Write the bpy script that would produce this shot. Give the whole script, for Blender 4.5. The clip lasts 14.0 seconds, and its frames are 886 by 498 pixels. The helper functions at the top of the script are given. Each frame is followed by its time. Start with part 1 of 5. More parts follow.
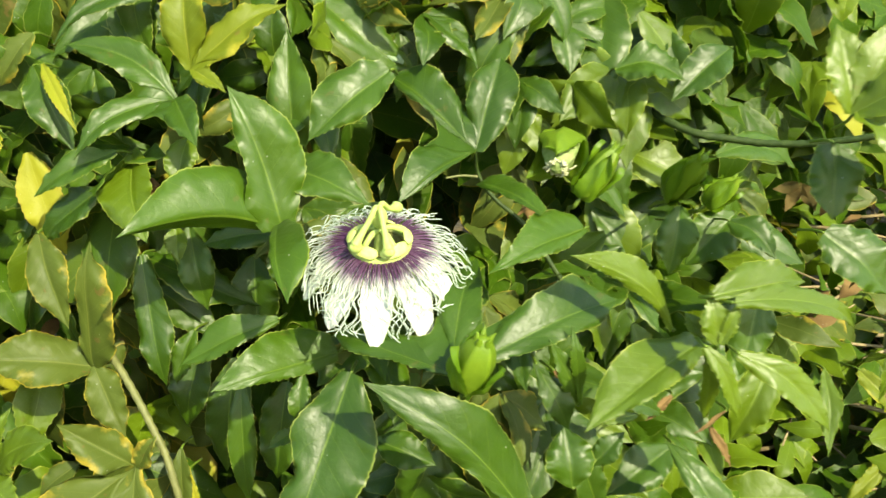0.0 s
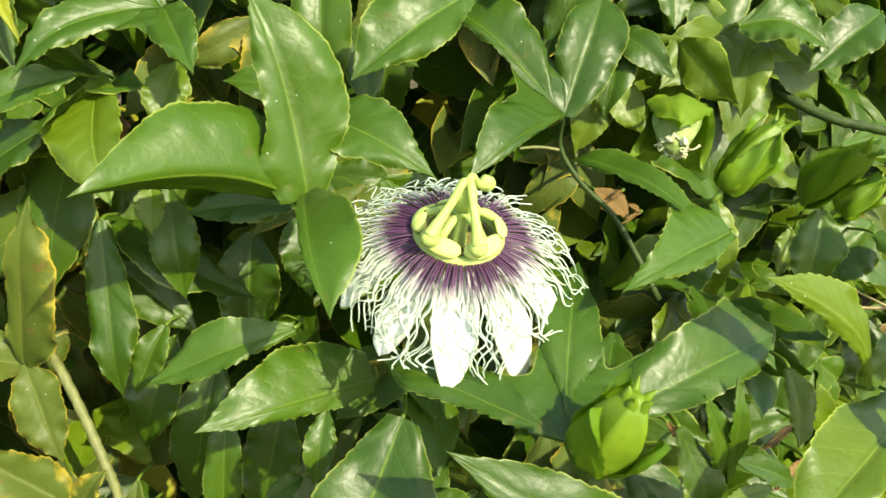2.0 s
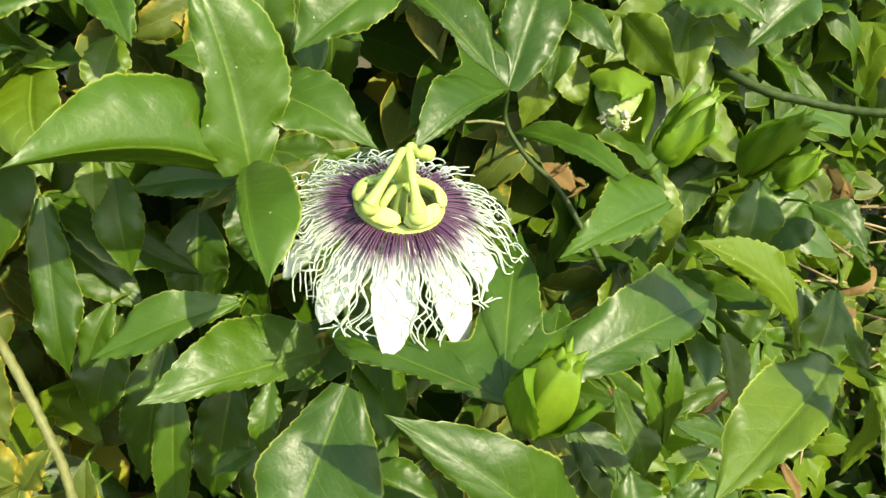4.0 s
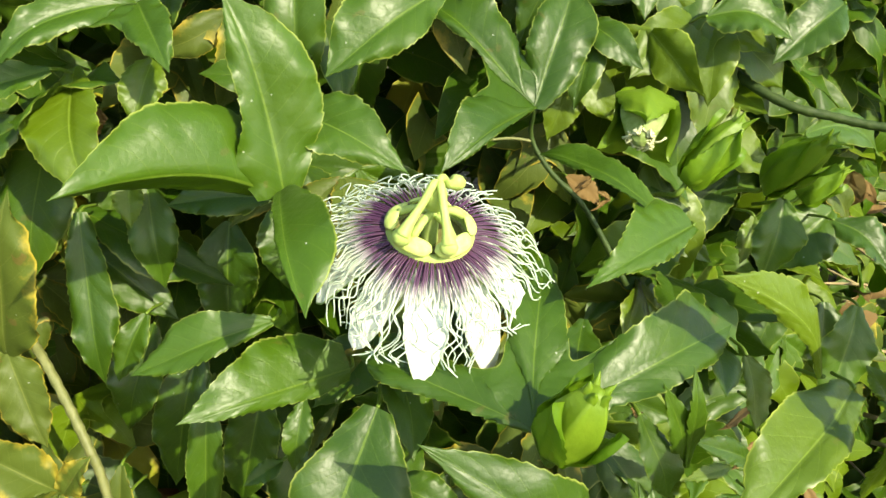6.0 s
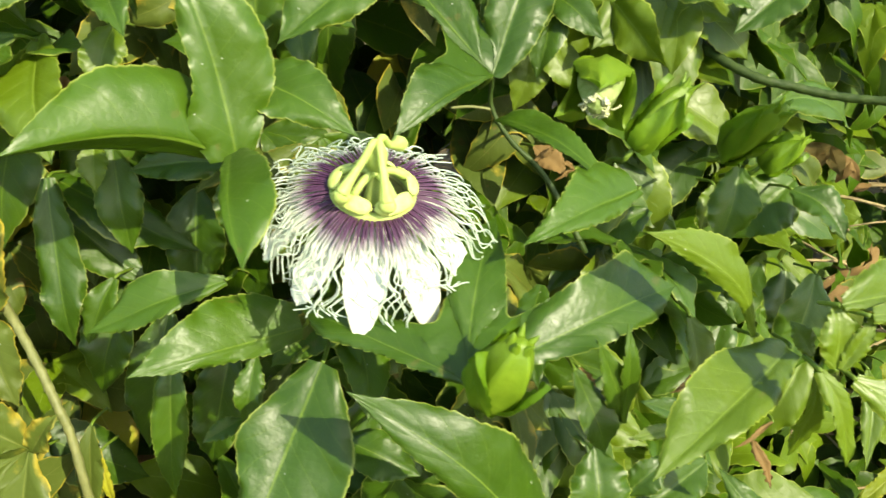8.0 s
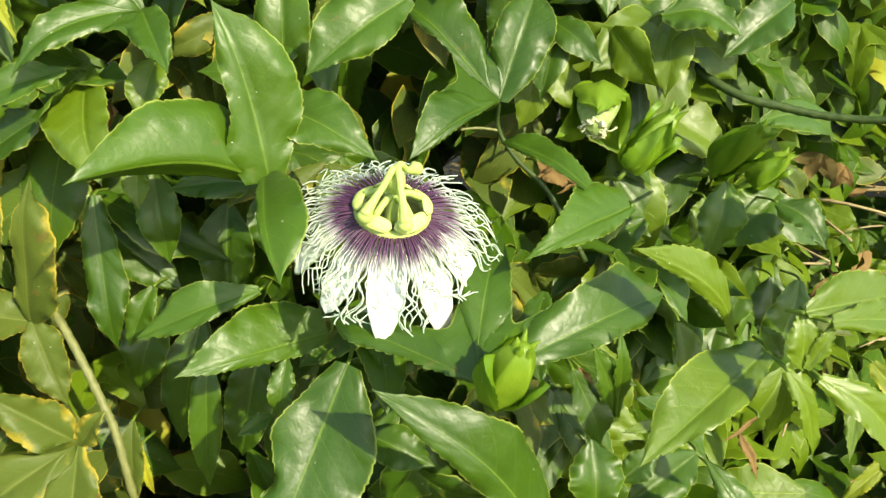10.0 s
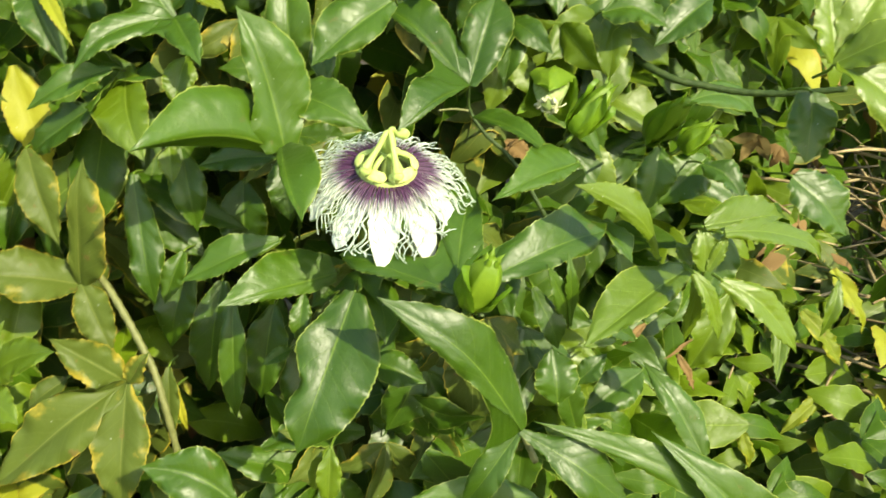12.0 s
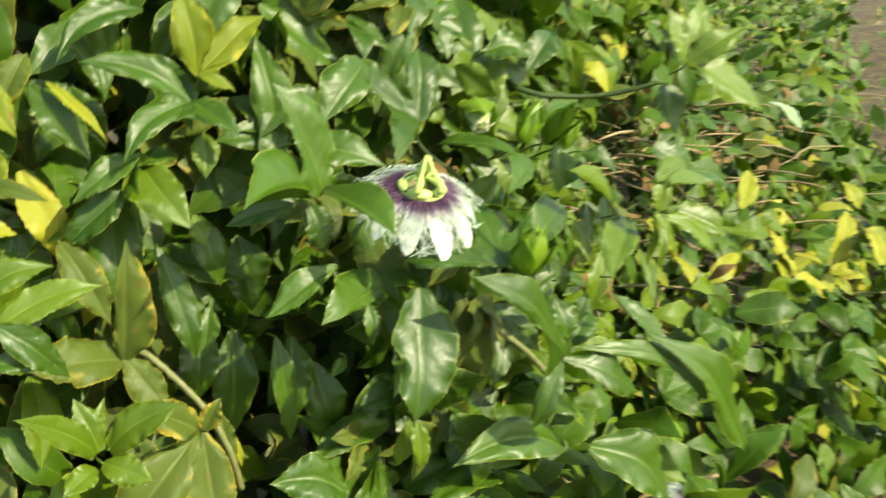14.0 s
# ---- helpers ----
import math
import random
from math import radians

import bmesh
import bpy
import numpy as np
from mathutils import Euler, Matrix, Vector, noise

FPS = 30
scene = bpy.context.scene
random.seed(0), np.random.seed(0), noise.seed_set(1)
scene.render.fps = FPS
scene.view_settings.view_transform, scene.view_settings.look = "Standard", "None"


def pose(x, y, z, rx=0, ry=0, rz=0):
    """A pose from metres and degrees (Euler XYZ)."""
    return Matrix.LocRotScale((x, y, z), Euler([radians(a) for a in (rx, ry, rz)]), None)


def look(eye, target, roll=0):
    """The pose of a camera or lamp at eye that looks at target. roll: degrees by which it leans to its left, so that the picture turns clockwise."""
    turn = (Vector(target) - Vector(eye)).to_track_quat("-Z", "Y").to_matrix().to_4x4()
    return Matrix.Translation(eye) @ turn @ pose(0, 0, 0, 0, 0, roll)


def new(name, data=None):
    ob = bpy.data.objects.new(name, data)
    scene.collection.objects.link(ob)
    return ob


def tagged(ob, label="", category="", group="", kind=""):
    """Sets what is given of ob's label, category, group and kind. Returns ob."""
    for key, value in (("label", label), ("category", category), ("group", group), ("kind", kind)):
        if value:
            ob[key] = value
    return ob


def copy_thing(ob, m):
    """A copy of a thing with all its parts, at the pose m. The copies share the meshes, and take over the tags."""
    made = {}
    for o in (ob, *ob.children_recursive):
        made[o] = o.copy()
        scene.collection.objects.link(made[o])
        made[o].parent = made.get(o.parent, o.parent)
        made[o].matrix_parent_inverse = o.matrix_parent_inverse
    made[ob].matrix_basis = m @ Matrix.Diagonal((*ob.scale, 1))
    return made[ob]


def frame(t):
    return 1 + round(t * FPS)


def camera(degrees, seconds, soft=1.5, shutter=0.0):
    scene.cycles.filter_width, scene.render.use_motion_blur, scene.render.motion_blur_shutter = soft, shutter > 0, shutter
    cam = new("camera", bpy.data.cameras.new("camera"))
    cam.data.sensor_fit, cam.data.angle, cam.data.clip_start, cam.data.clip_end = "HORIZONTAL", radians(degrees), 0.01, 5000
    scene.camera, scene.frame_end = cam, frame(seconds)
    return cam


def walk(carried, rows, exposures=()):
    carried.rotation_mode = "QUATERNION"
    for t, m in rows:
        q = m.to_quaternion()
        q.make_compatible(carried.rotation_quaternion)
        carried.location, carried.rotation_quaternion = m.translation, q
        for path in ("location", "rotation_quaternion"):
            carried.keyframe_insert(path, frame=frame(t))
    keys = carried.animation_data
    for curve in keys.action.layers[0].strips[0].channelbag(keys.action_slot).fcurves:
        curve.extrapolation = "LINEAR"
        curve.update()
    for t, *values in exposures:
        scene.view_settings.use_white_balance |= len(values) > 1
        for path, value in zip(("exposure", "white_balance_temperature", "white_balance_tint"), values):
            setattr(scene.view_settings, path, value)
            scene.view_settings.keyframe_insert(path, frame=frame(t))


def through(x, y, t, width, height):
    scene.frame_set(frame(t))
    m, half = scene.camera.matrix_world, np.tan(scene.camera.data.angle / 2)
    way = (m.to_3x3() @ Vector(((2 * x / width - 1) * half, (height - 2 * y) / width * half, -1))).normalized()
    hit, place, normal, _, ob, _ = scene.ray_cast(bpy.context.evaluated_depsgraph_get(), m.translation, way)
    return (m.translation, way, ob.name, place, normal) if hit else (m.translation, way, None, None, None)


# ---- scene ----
cam = camera(58.00, 14.0, soft=1.5, shutter=0.45)
PATH = [
    (0, (0.00000, -0.00177, 0.60456), (0.00043, 0.18536, 0.53397), -0.12),
    (0.5, (-0.03227, 0.04253, 0.58356), (-0.02080, 0.23031, 0.51569), 1.75),
    (1, (-0.05545, 0.08652, 0.56294), (-0.02726, 0.27597, 0.50537), 3.65),
    (1.5, (-0.04960, 0.10141, 0.56769), (-0.04234, 0.28718, 0.49397), 3.27),
    (2, (-0.04516, 0.10048, 0.57046), (-0.03298, 0.28527, 0.49492), 5.47),
    (2.5, (-0.03346, 0.10024, 0.56904), (-0.02148, 0.28424, 0.49159), 4.10),
    (3, (-0.03346, 0.09854, 0.56779), (-0.01618, 0.28185, 0.48968), 4.80),
    (5.5, (-0.04678, 0.09502, 0.56828), (-0.02437, 0.27755, 0.48966), 6.23),
    (6, (-0.04368, 0.09595, 0.58222), (-0.02614, 0.27732, 0.49976), 5.89),
    (6.5, (-0.04774, 0.09256, 0.58285), (-0.03000, 0.27371, 0.49997), 6.72),
    (7, (-0.04496, 0.09285, 0.57760), (-0.02599, 0.27358, 0.49406), 7.21),
    (7.5, (-0.04113, 0.09003, 0.58262), (-0.02291, 0.27018, 0.49768), 7.14),
    (8, (-0.02249, 0.08588, 0.57931), (-0.00729, 0.26585, 0.49340), 5.81),
    (8.2, (-0.01515, 0.08702, 0.57978), (-0.00117, 0.26644, 0.49252), 5.24),
    (10.3, (-0.02664, 0.04884, 0.59775), (-0.01434, 0.22910, 0.51199), 5.32),
    (10.5, (-0.02566, 0.04010, 0.59745), (-0.01511, 0.22066, 0.51208), 5.43),
    (11, (-0.02657, 0.02156, 0.58963), (-0.01691, 0.20127, 0.50239), 5.83),
    (11.5, (-0.03143, -0.00309, 0.59538), (-0.02039, 0.17644, 0.50791), 5.35),
    (12, (-0.03105, -0.01892, 0.60099), (-0.01377, 0.16253, 0.51866), 3.84),
    (12.5, (-0.06520, 0.00758, 0.59688), (-0.03534, 0.19013, 0.52083), 2.25),
    (13, (-0.11210, 0.02282, 0.60191), (-0.06355, 0.20200, 0.52750), -0.01),
    (13.5, (-0.18669, -0.01138, 0.58987), (-0.12014, 0.16192, 0.51545), 0.14),
    (14, (-0.22199, -0.07488, 0.61267), (-0.13455, 0.09086, 0.54280), -1.05),
]
walk(cam, [(t, look(eye, target, roll)) for t, eye, target, roll in PATH], [(0.0, 1.53, 8050, 0), (14.0, 1.53, 8050, 0)])

# ---- world, sun ----
SUN_WAY = Vector((0.42, -0.61, 0.63)).normalized()      # towards the sun
world = bpy.data.worlds.new("world")
scene.world = world
world.use_nodes = True
wn = world.node_tree.nodes
sky = wn.new("ShaderNodeTexSky")
sky.sky_type, sky.sun_disc = "NISHITA", False
sky.sun_elevation = math.asin(SUN_WAY.z)
sky.sun_rotation = math.atan2(SUN_WAY.x, SUN_WAY.y)
world.node_tree.links.new(sky.outputs[0], wn["Background"].inputs[0])
wn["Background"].inputs[1].default_value = 0.15
sun_data = bpy.data.lights.new("sun", "SUN")
sun_data.energy, sun_data.angle, sun_data.color = 3.1, radians(0.53), (1.0, 0.95, 0.86)
sun = new("sun", sun_data)
sun.matrix_world = look(SUN_WAY * 20, (0, 0, 0))


# ---- materials ----
def nodes_of(name):
    m = bpy.data.materials.new(name)
    m.use_nodes = True
    nt = m.node_tree
    nt.nodes.clear()
    return m, nt, lambda kind: add_node(nt, kind)


def add_node(nt, kind, kw=None):
    n = nt.nodes.new("ShaderNode" + kind)
    kw = kw or {}
    if "operation" in kw:
        n.operation, n.use_clamp = kw["operation"], kw["use_clamp"]
    if "data_type" in kw:
        n.data_type = kw["data_type"]
    if "feature" in kw:
        n.feature = kw["feature"]
    return n


def put(nt, value, socket):
    """A link, or a plain value, into a socket."""
    if isinstance(value, bpy.types.NodeSocket):
        nt.links.new(value, socket)
    else:
        socket.default_value = value


def calc(nt, op, a, b=0.0, c=None, clamp=False):
    n = add_node(nt, "Math", {"operation": op, "use_clamp": clamp})
    put(nt, a, n.inputs[0])
    put(nt, b, n.inputs[1])
    if c is not None:
        put(nt, c, n.inputs[2])
    return n.outputs[0]


def blend(nt, fac, a, b):
    n = add_node(nt, "Mix", {"data_type": "RGBA"})
    put(nt, fac, n.inputs[0])
    put(nt, a, n.inputs[6])
    put(nt, b, n.inputs[7])
    return n.outputs[2]


def ramp(nt, value, *stops):
    n = add_node(nt, "ValToRGB", {})
    while len(n.color_ramp.elements) < len(stops):
        n.color_ramp.elements.new(0.5)
    for e, (at, c) in zip(n.color_ramp.elements, stops):
        e.position, e.color = at, (*c, 1) if len(c) == 3 else c
    put(nt, value, n.inputs[0])
    return n.outputs[0]


def noise_at(nt, scale, detail=3.0, coord=None, rough=0.55):
    n = add_node(nt, "TexNoise", {})
    n.inputs["Scale"].default_value, n.inputs["Detail"].default_value, n.inputs["Roughness"].default_value = scale, detail, rough
    if coord is None:
        coord = add_node(nt, "NewGeometry", {}).outputs["Position"]
    nt.links.new(coord, n.inputs["Vector"])
    return n.outputs[0]


def leaf_material(name, deep, light, rim, vein, through, spots=0.0, island=False, rough=0.42, under=False):
    """A leaf blade: uneven green, pale midrib and side veins, a yellowish margin, brown specks, gloss."""
    m, nt, N = nodes_of(name)
    uv = N("UVMap")
    xyz = N("SeparateXYZ")
    nt.links.new(uv.outputs[0], xyz.inputs[0])
    across = calc(nt, "ABSOLUTE", calc(nt, "MULTIPLY_ADD", xyz.outputs[0], 2.0, -1.0))
    along = xyz.outputs[1]
    rand = N("NewGeometry").outputs["Random Per Island"] if island else N("ObjectInfo").outputs["Random"]
    big, fine = noise_at(nt, 38.0), noise_at(nt, 420.0, 4.0)
    tone = calc(nt, "ADD", calc(nt, "MULTIPLY", big, 0.75), calc(nt, "MULTIPLY_ADD", rand, 0.6, -0.15), clamp=True)
    colour = blend(nt, tone, (*deep, 1), (*light, 1))
    # side veins leave the midrib at a slant
    slant = calc(nt, "MULTIPLY_ADD", across, -0.22, along)
    wavy = calc(nt, "MULTIPLY_ADD", big, 0.05, slant)
    rib = calc(nt, "ABSOLUTE", calc(nt, "SINE", calc(nt, "MULTIPLY", wavy, 3.14159 * 8)))
    side = calc(nt, "MULTIPLY", calc(nt, "LESS_THAN", rib, 0.075), calc(nt, "LESS_THAN", across, 0.86))
    net = add_node(nt, "TexVoronoi", {"feature": "DISTANCE_TO_EDGE"})
    net.inputs["Scale"].default_value = 380.0
    nt.links.new(N("NewGeometry").outputs["Position"], net.inputs["Vector"])
    mesh_vein = calc(nt, "LESS_THAN", net.outputs["Distance"], 0.05)
    mid = calc(nt, "LESS_THAN", across, calc(nt, "MULTIPLY_ADD", along, -0.024, 0.034))
    veins = calc(nt, "ADD", calc(nt, "ADD", calc(nt, "MULTIPLY", side, 0.20), calc(nt, "MULTIPLY", mesh_vein, 0.05)), calc(nt, "MULTIPLY", mid, 0.55), clamp=True)
    colour = blend(nt, veins, colour, (*vein, 1))
    edge = calc(nt, "SMOOTH_MIN", 1.0, calc(nt, "MULTIPLY", calc(nt, "SUBTRACT", across, 0.948, clamp=True), 24.0), 0.02, clamp=True)
    colour = blend(nt, calc(nt, "MULTIPLY", edge, calc(nt, "MULTIPLY_ADD", big, 1.1, 0.22, clamp=True)), colour, (*rim, 1))
    speck = calc(nt, "MULTIPLY", calc(nt, "GREATER_THAN", noise_at(nt, 95.0, 5.0), 0.70 - 0.05 * spots), min(0.6, 0.25 + 0.5 * spots))
    colour = blend(nt, speck, colour, (0.17, 0.11, 0.035, 1))
    # specks of dust and pollen
    dot = add_node(nt, "TexVoronoi", {"feature": "F1"})
    dot.inputs["Scale"].default_value = 140.0
    nt.links.new(N("NewGeometry").outputs["Position"], dot.inputs["Vector"])
    dust = calc(nt, "MULTIPLY", calc(nt, "LESS_THAN", dot.outputs["Distance"], 0.05), calc(nt, "GREATER_THAN", noise_at(nt, 60.0, 2.0), 0.52))
    colour = blend(nt, calc(nt, "MULTIPLY", dust, 0.55), colour, (0.55, 0.60, 0.45, 1))
    if spots:
        blot = calc(nt, "MULTIPLY_ADD", fine, 0.12, calc(nt, "MULTIPLY_ADD", across, 0.28, noise_at(nt, 55.0, 5.0)))
        worn = calc(nt, "MULTIPLY", calc(nt, "MULTIPLY", calc(nt, "SUBTRACT", blot, 0.90 - 0.1 * spots, clamp=True), 8.0, clamp=True), 0.6)
        colour = blend(nt, worn, colour, (*rim, 1))
    bump = N("Bump")
    bump.inputs["Strength"].default_value, bump.inputs["Distance"].default_value = 0.48, 0.0006
    pucker = noise_at(nt, 150.0, 3.0)
    height = calc(nt, "ADD", calc(nt, "ADD", calc(nt, "MULTIPLY", veins, 0.7 if under else -0.7), calc(nt, "MULTIPLY_ADD", rib, 0.18, calc(nt, "MULTIPLY", pucker, 1.1))), calc(nt, "ADD", calc(nt, "MULTIPLY", big, 3.0), calc(nt, "MULTIPLY", fine, 0.55)))
    cells = calc(nt, "MINIMUM", net.outputs["Distance"], 0.35)
    height = calc(nt, "ADD", height, calc(nt, "MULTIPLY", cells, 0.25))
    nt.links.new(height, bump.inputs["Height"])
    b = N("BsdfPrincipled")
    put(nt, colour, b.inputs["Base Color"])
    put(nt, calc(nt, "ADD", calc(nt, "MULTIPLY_ADD", fine, 0.18, rough - 0.20), calc(nt, "MULTIPLY", pucker, 0.22)), b.inputs["Roughness"])
    b.inputs["IOR"].default_value = 1.45
    b.inputs["Specular IOR Level"].default_value = 0.22 if under else 0.28 if island or spots else 0.62
    nt.links.new(bump.outputs[0], b.inputs["Normal"])
    tr = N("BsdfTranslucent")
    put(nt, blend(nt, 0.65, colour, (*through, 1)), tr.inputs[0])
    mix, out = N("MixShader"), N("OutputMaterial")
    mix.inputs[0].default_value = 0.33
    nt.links.new(b.outputs[0], mix.inputs[1])
    nt.links.new(tr.outputs[0], mix.inputs[2])
    nt.links.new(mix.outputs[0], out.inputs[0])
    return m


def plain_material(name, dark, light, rough, scale=150.0, bump=0.3, through=None):
    """A plain plant or earth surface with two tones, fine relief and, if asked, some light passing through."""
    m, nt, N = nodes_of(name)
    n1, n2 = noise_at(nt, scale, 5.0), noise_at(nt, scale * 7, 3.0)
    tone = calc(nt, "ADD", calc(nt, "MULTIPLY_ADD", n1, 1.7, -0.55), calc(nt, "MULTIPLY_ADD", n2, 0.5, -0.25), clamp=True)
    colour = blend(nt, tone, (*dark, 1), (*light, 1))
    bp = N("Bump")
    bp.inputs["Strength"].default_value, bp.inputs["Distance"].default_value = bump, 0.5 / scale
    nt.links.new(n1, bp.inputs["Height"])
    b, out = N("BsdfPrincipled"), N("OutputMaterial")
    put(nt, colour, b.inputs["Base Color"])
    b.inputs["Roughness"].default_value = rough
    b.inputs["Specular IOR Level"].default_value = 0.32
    nt.links.new(bp.outputs[0], b.inputs["Normal"])
    last = b.outputs[0]
    if through:
        tr, mix = N("BsdfTranslucent"), N("MixShader")
        tr.inputs[0].default_value = (*through, 1)
        mix.inputs[0].default_value = 0.3
        nt.links.new(last, mix.inputs[1])
        nt.links.new(tr.outputs[0], mix.inputs[2])
        last = mix.outputs[0]
    nt.links.new(last, out.inputs[0])
    return m


def corona_material():
    """Filaments: dark purple near the middle, banded, then white to the tips."""
    m, nt, N = nodes_of("corona_filament")
    xyz = N("SeparateXYZ")
    nt.links.new(N("UVMap").outputs[0], xyz.inputs[0])
    along = calc(nt, "MULTIPLY_ADD", noise_at(nt, 260.0), 0.08, calc(nt, "ADD", xyz.outputs[1], -0.04))
    colour = ramp(nt, along, (0.0, (0.30, 0.32, 0.10)), (0.05, (0.13, 0.06, 0.10)), (0.12, (0.070, 0.022, 0.062)), (0.36, (0.085, 0.030, 0.085)), (0.47, (0.36, 0.33, 0.36)), (0.58, (0.52, 0.60, 0.50)), (1.0, (0.52, 0.62, 0.50)))
    b, out, tr, mix = N("BsdfPrincipled"), N("OutputMaterial"), N("BsdfTranslucent"), N("MixShader")
    put(nt, colour, b.inputs["Base Color"])
    put(nt, colour, tr.inputs[0])
    b.inputs["Roughness"].default_value = 0.5
    mix.inputs[0].default_value = 0.2
    nt.links.new(b.outputs[0], mix.inputs[1])
    nt.links.new(tr.outputs[0], mix.inputs[2])
    nt.links.new(mix.outputs[0], out.inputs[0])
    return m


def leaf_pair(name, deep, light, rim, vein, through, spots=0.0, rough=0.42):
    """Upper and lower faces of one kind of leaf, as object materials and as those of joined leaves."""
    paler = [tuple(min(1, 0.72 * v + g) for v, g in zip(c, (0.035, 0.05, 0.016))) for c in (deep, light)]
    return [(leaf_material(name + "_upper" + tail, deep, light, rim, vein, through, spots, isl, rough),
             leaf_material(name + "_under" + tail, paler[0], paler[1], rim, vein, through, spots, isl, 0.55, True)) for isl, tail in ((False, ""), (True, "_joined"))]


GREEN = leaf_pair("green_leaf", (0.024, 0.066, 0.003), (0.060, 0.130, 0.006), (0.31, 0.37, 0.07), (0.15, 0.24, 0.025), (0.20, 0.36, 0.012))
LIME = leaf_pair("young_leaf", (0.064, 0.118, 0.005), (0.120, 0.192, 0.009), (0.34, 0.40, 0.06), (0.23, 0.33, 0.045), (0.32, 0.46, 0.02))
OLD = leaf_pair("old_leaf", (0.050, 0.084, 0.012), (0.102, 0.142, 0.024), (0.50, 0.38, 0.05), (0.19, 0.22, 0.05), (0.20, 0.26, 0.02), 0.75, 0.47)
YELLOW = leaf_pair("yellowed_leaf", (0.17, 0.22, 0.014), (0.42, 0.40, 0.04), (0.40, 0.27, 0.05), (0.36, 0.38, 0.06), (0.46, 0.42, 0.03), 0.7, 0.48)
# the sheen of shining leaves is put into this pale base colour
PALE_SHEEN = leaf_pair("pale_leaf", (0.22, 0.32, 0.17), (0.36, 0.46, 0.27), (0.40, 0.48, 0.26), (0.40, 0.48, 0.28), (0.30, 0.42, 0.16))
TURN = leaf_pair("turning_leaf", (0.085, 0.135, 0.008), (0.18, 0.22, 0.016), (0.50, 0.44, 0.05), (0.32, 0.34, 0.05), (0.34, 0.36, 0.03), 0.9, 0.48)
DRY = leaf_pair("dry_leaf", (0.12, 0.075, 0.025), (0.33, 0.21, 0.08), (0.24, 0.15, 0.05), (0.22, 0.15, 0.06), (0.22, 0.13, 0.03), 0.6, 0.75)
STEM = plain_material("green_stem", (0.020, 0.042, 0.006), (0.050, 0.082, 0.014), 0.60, 220.0)
STALK = plain_material("leaf_stalk", (0.075, 0.135, 0.012), (0.15, 0.22, 0.030), 0.5, 220.0)
STEM_PALE = plain_material("pale_stem", (0.11, 0.125, 0.04), (0.21, 0.215, 0.085), 0.5, 220.0)
BARK = plain_material("dry_stem", (0.13, 0.085, 0.05), (0.34, 0.26, 0.17), 0.85, 180.0, 0.6)
BRACT = plain_material("bud_bract", (0.08, 0.165, 0.009), (0.16, 0.27, 0.016), 0.42, 120.0, 0.25, (0.25, 0.45, 0.03))
BUD = plain_material("bud_sepal", (0.115, 0.205, 0.014), (0.20, 0.30, 0.024), 0.42, 120.0, 0.25, (0.3, 0.5, 0.05))
PETAL = plain_material("petal", (0.76, 0.80, 0.70), (0.86, 0.88, 0.80), 0.5, 300.0, 0.15, (0.8, 0.86, 0.7))
SPENT = plain_material("spent_flower", (0.16, 0.26, 0.05), (0.50, 0.56, 0.26), 0.55, 260.0, 0.4, (0.4, 0.5, 0.12))
SEPAL = plain_material("sepal_outside", (0.16, 0.27, 0.06), (0.30, 0.42, 0.14), 0.5, 200.0, 0.2)
CORONA = corona_material()
ANTHER = plain_material("anther", (0.47, 0.56, 0.14), (0.62, 0.69, 0.25), 0.6, 400.0, 0.4)
STYLE = plain_material("style", (0.43, 0.56, 0.14), (0.58, 0.69, 0.26), 0.45, 400.0, 0.2, (0.5, 0.6, 0.15))
CUP = plain_material("cup_floor", (0.10, 0.09, 0.03), (0.24, 0.25, 0.07), 0.6, 500.0, 0.5)
WITHERED = plain_material("withered_corona", (0.40, 0.42, 0.22), (0.72, 0.72, 0.48), 0.7, 300.0, 0.4)
SOIL = plain_material("dry_soil", (0.045, 0.033, 0.014), (0.135, 0.100, 0.045), 0.95, 9.0, 0.8)
STRAW = plain_material("straw", (0.20, 0.15, 0.07), (0.44, 0.36, 0.19), 0.8, 90.0, 0.3)


# ---- mesh helpers ----
def link_mesh(name, verts, faces, mats, slots=None, uv=None, parent=None, label="", smooth=True):
    me = bpy.data.meshes.new(name)
    me.from_pydata([tuple(v) for v in verts], [], [tuple(f) for f in faces])
    for mt in mats:
        me.materials.append(mt)
    if slots is not None:
        me.polygons.foreach_set("material_index", np.asarray(slots, dtype=np.int32))
    if uv is not None:
        layer = me.uv_layers.new(name="UVMap")
        loops = np.empty(len(me.loops), dtype=np.int32)
        me.loops.foreach_get("vertex_index", loops)
        layer.data.foreach_set("uv", np.asarray(uv, dtype=np.float32)[loops].ravel())
    me.polygons.foreach_set("use_smooth", np.full(len(me.polygons), smooth))
    me.update()
    ob = new(name, me)
    if parent is not None:
        ob.parent = parent
    if label:
        ob["label"] = label
    return ob


def thing(name, label, category, place=(0, 0, 0), turn=None, group=""):
    ob = new(name)
    ob.empty_display_size = 0.02
    ob.matrix_world = Matrix.Translation(place) @ (turn.to_4x4() if turn else Matrix())
    bpy.context.view_layer.update()
    return tagged(ob, label, category, group)


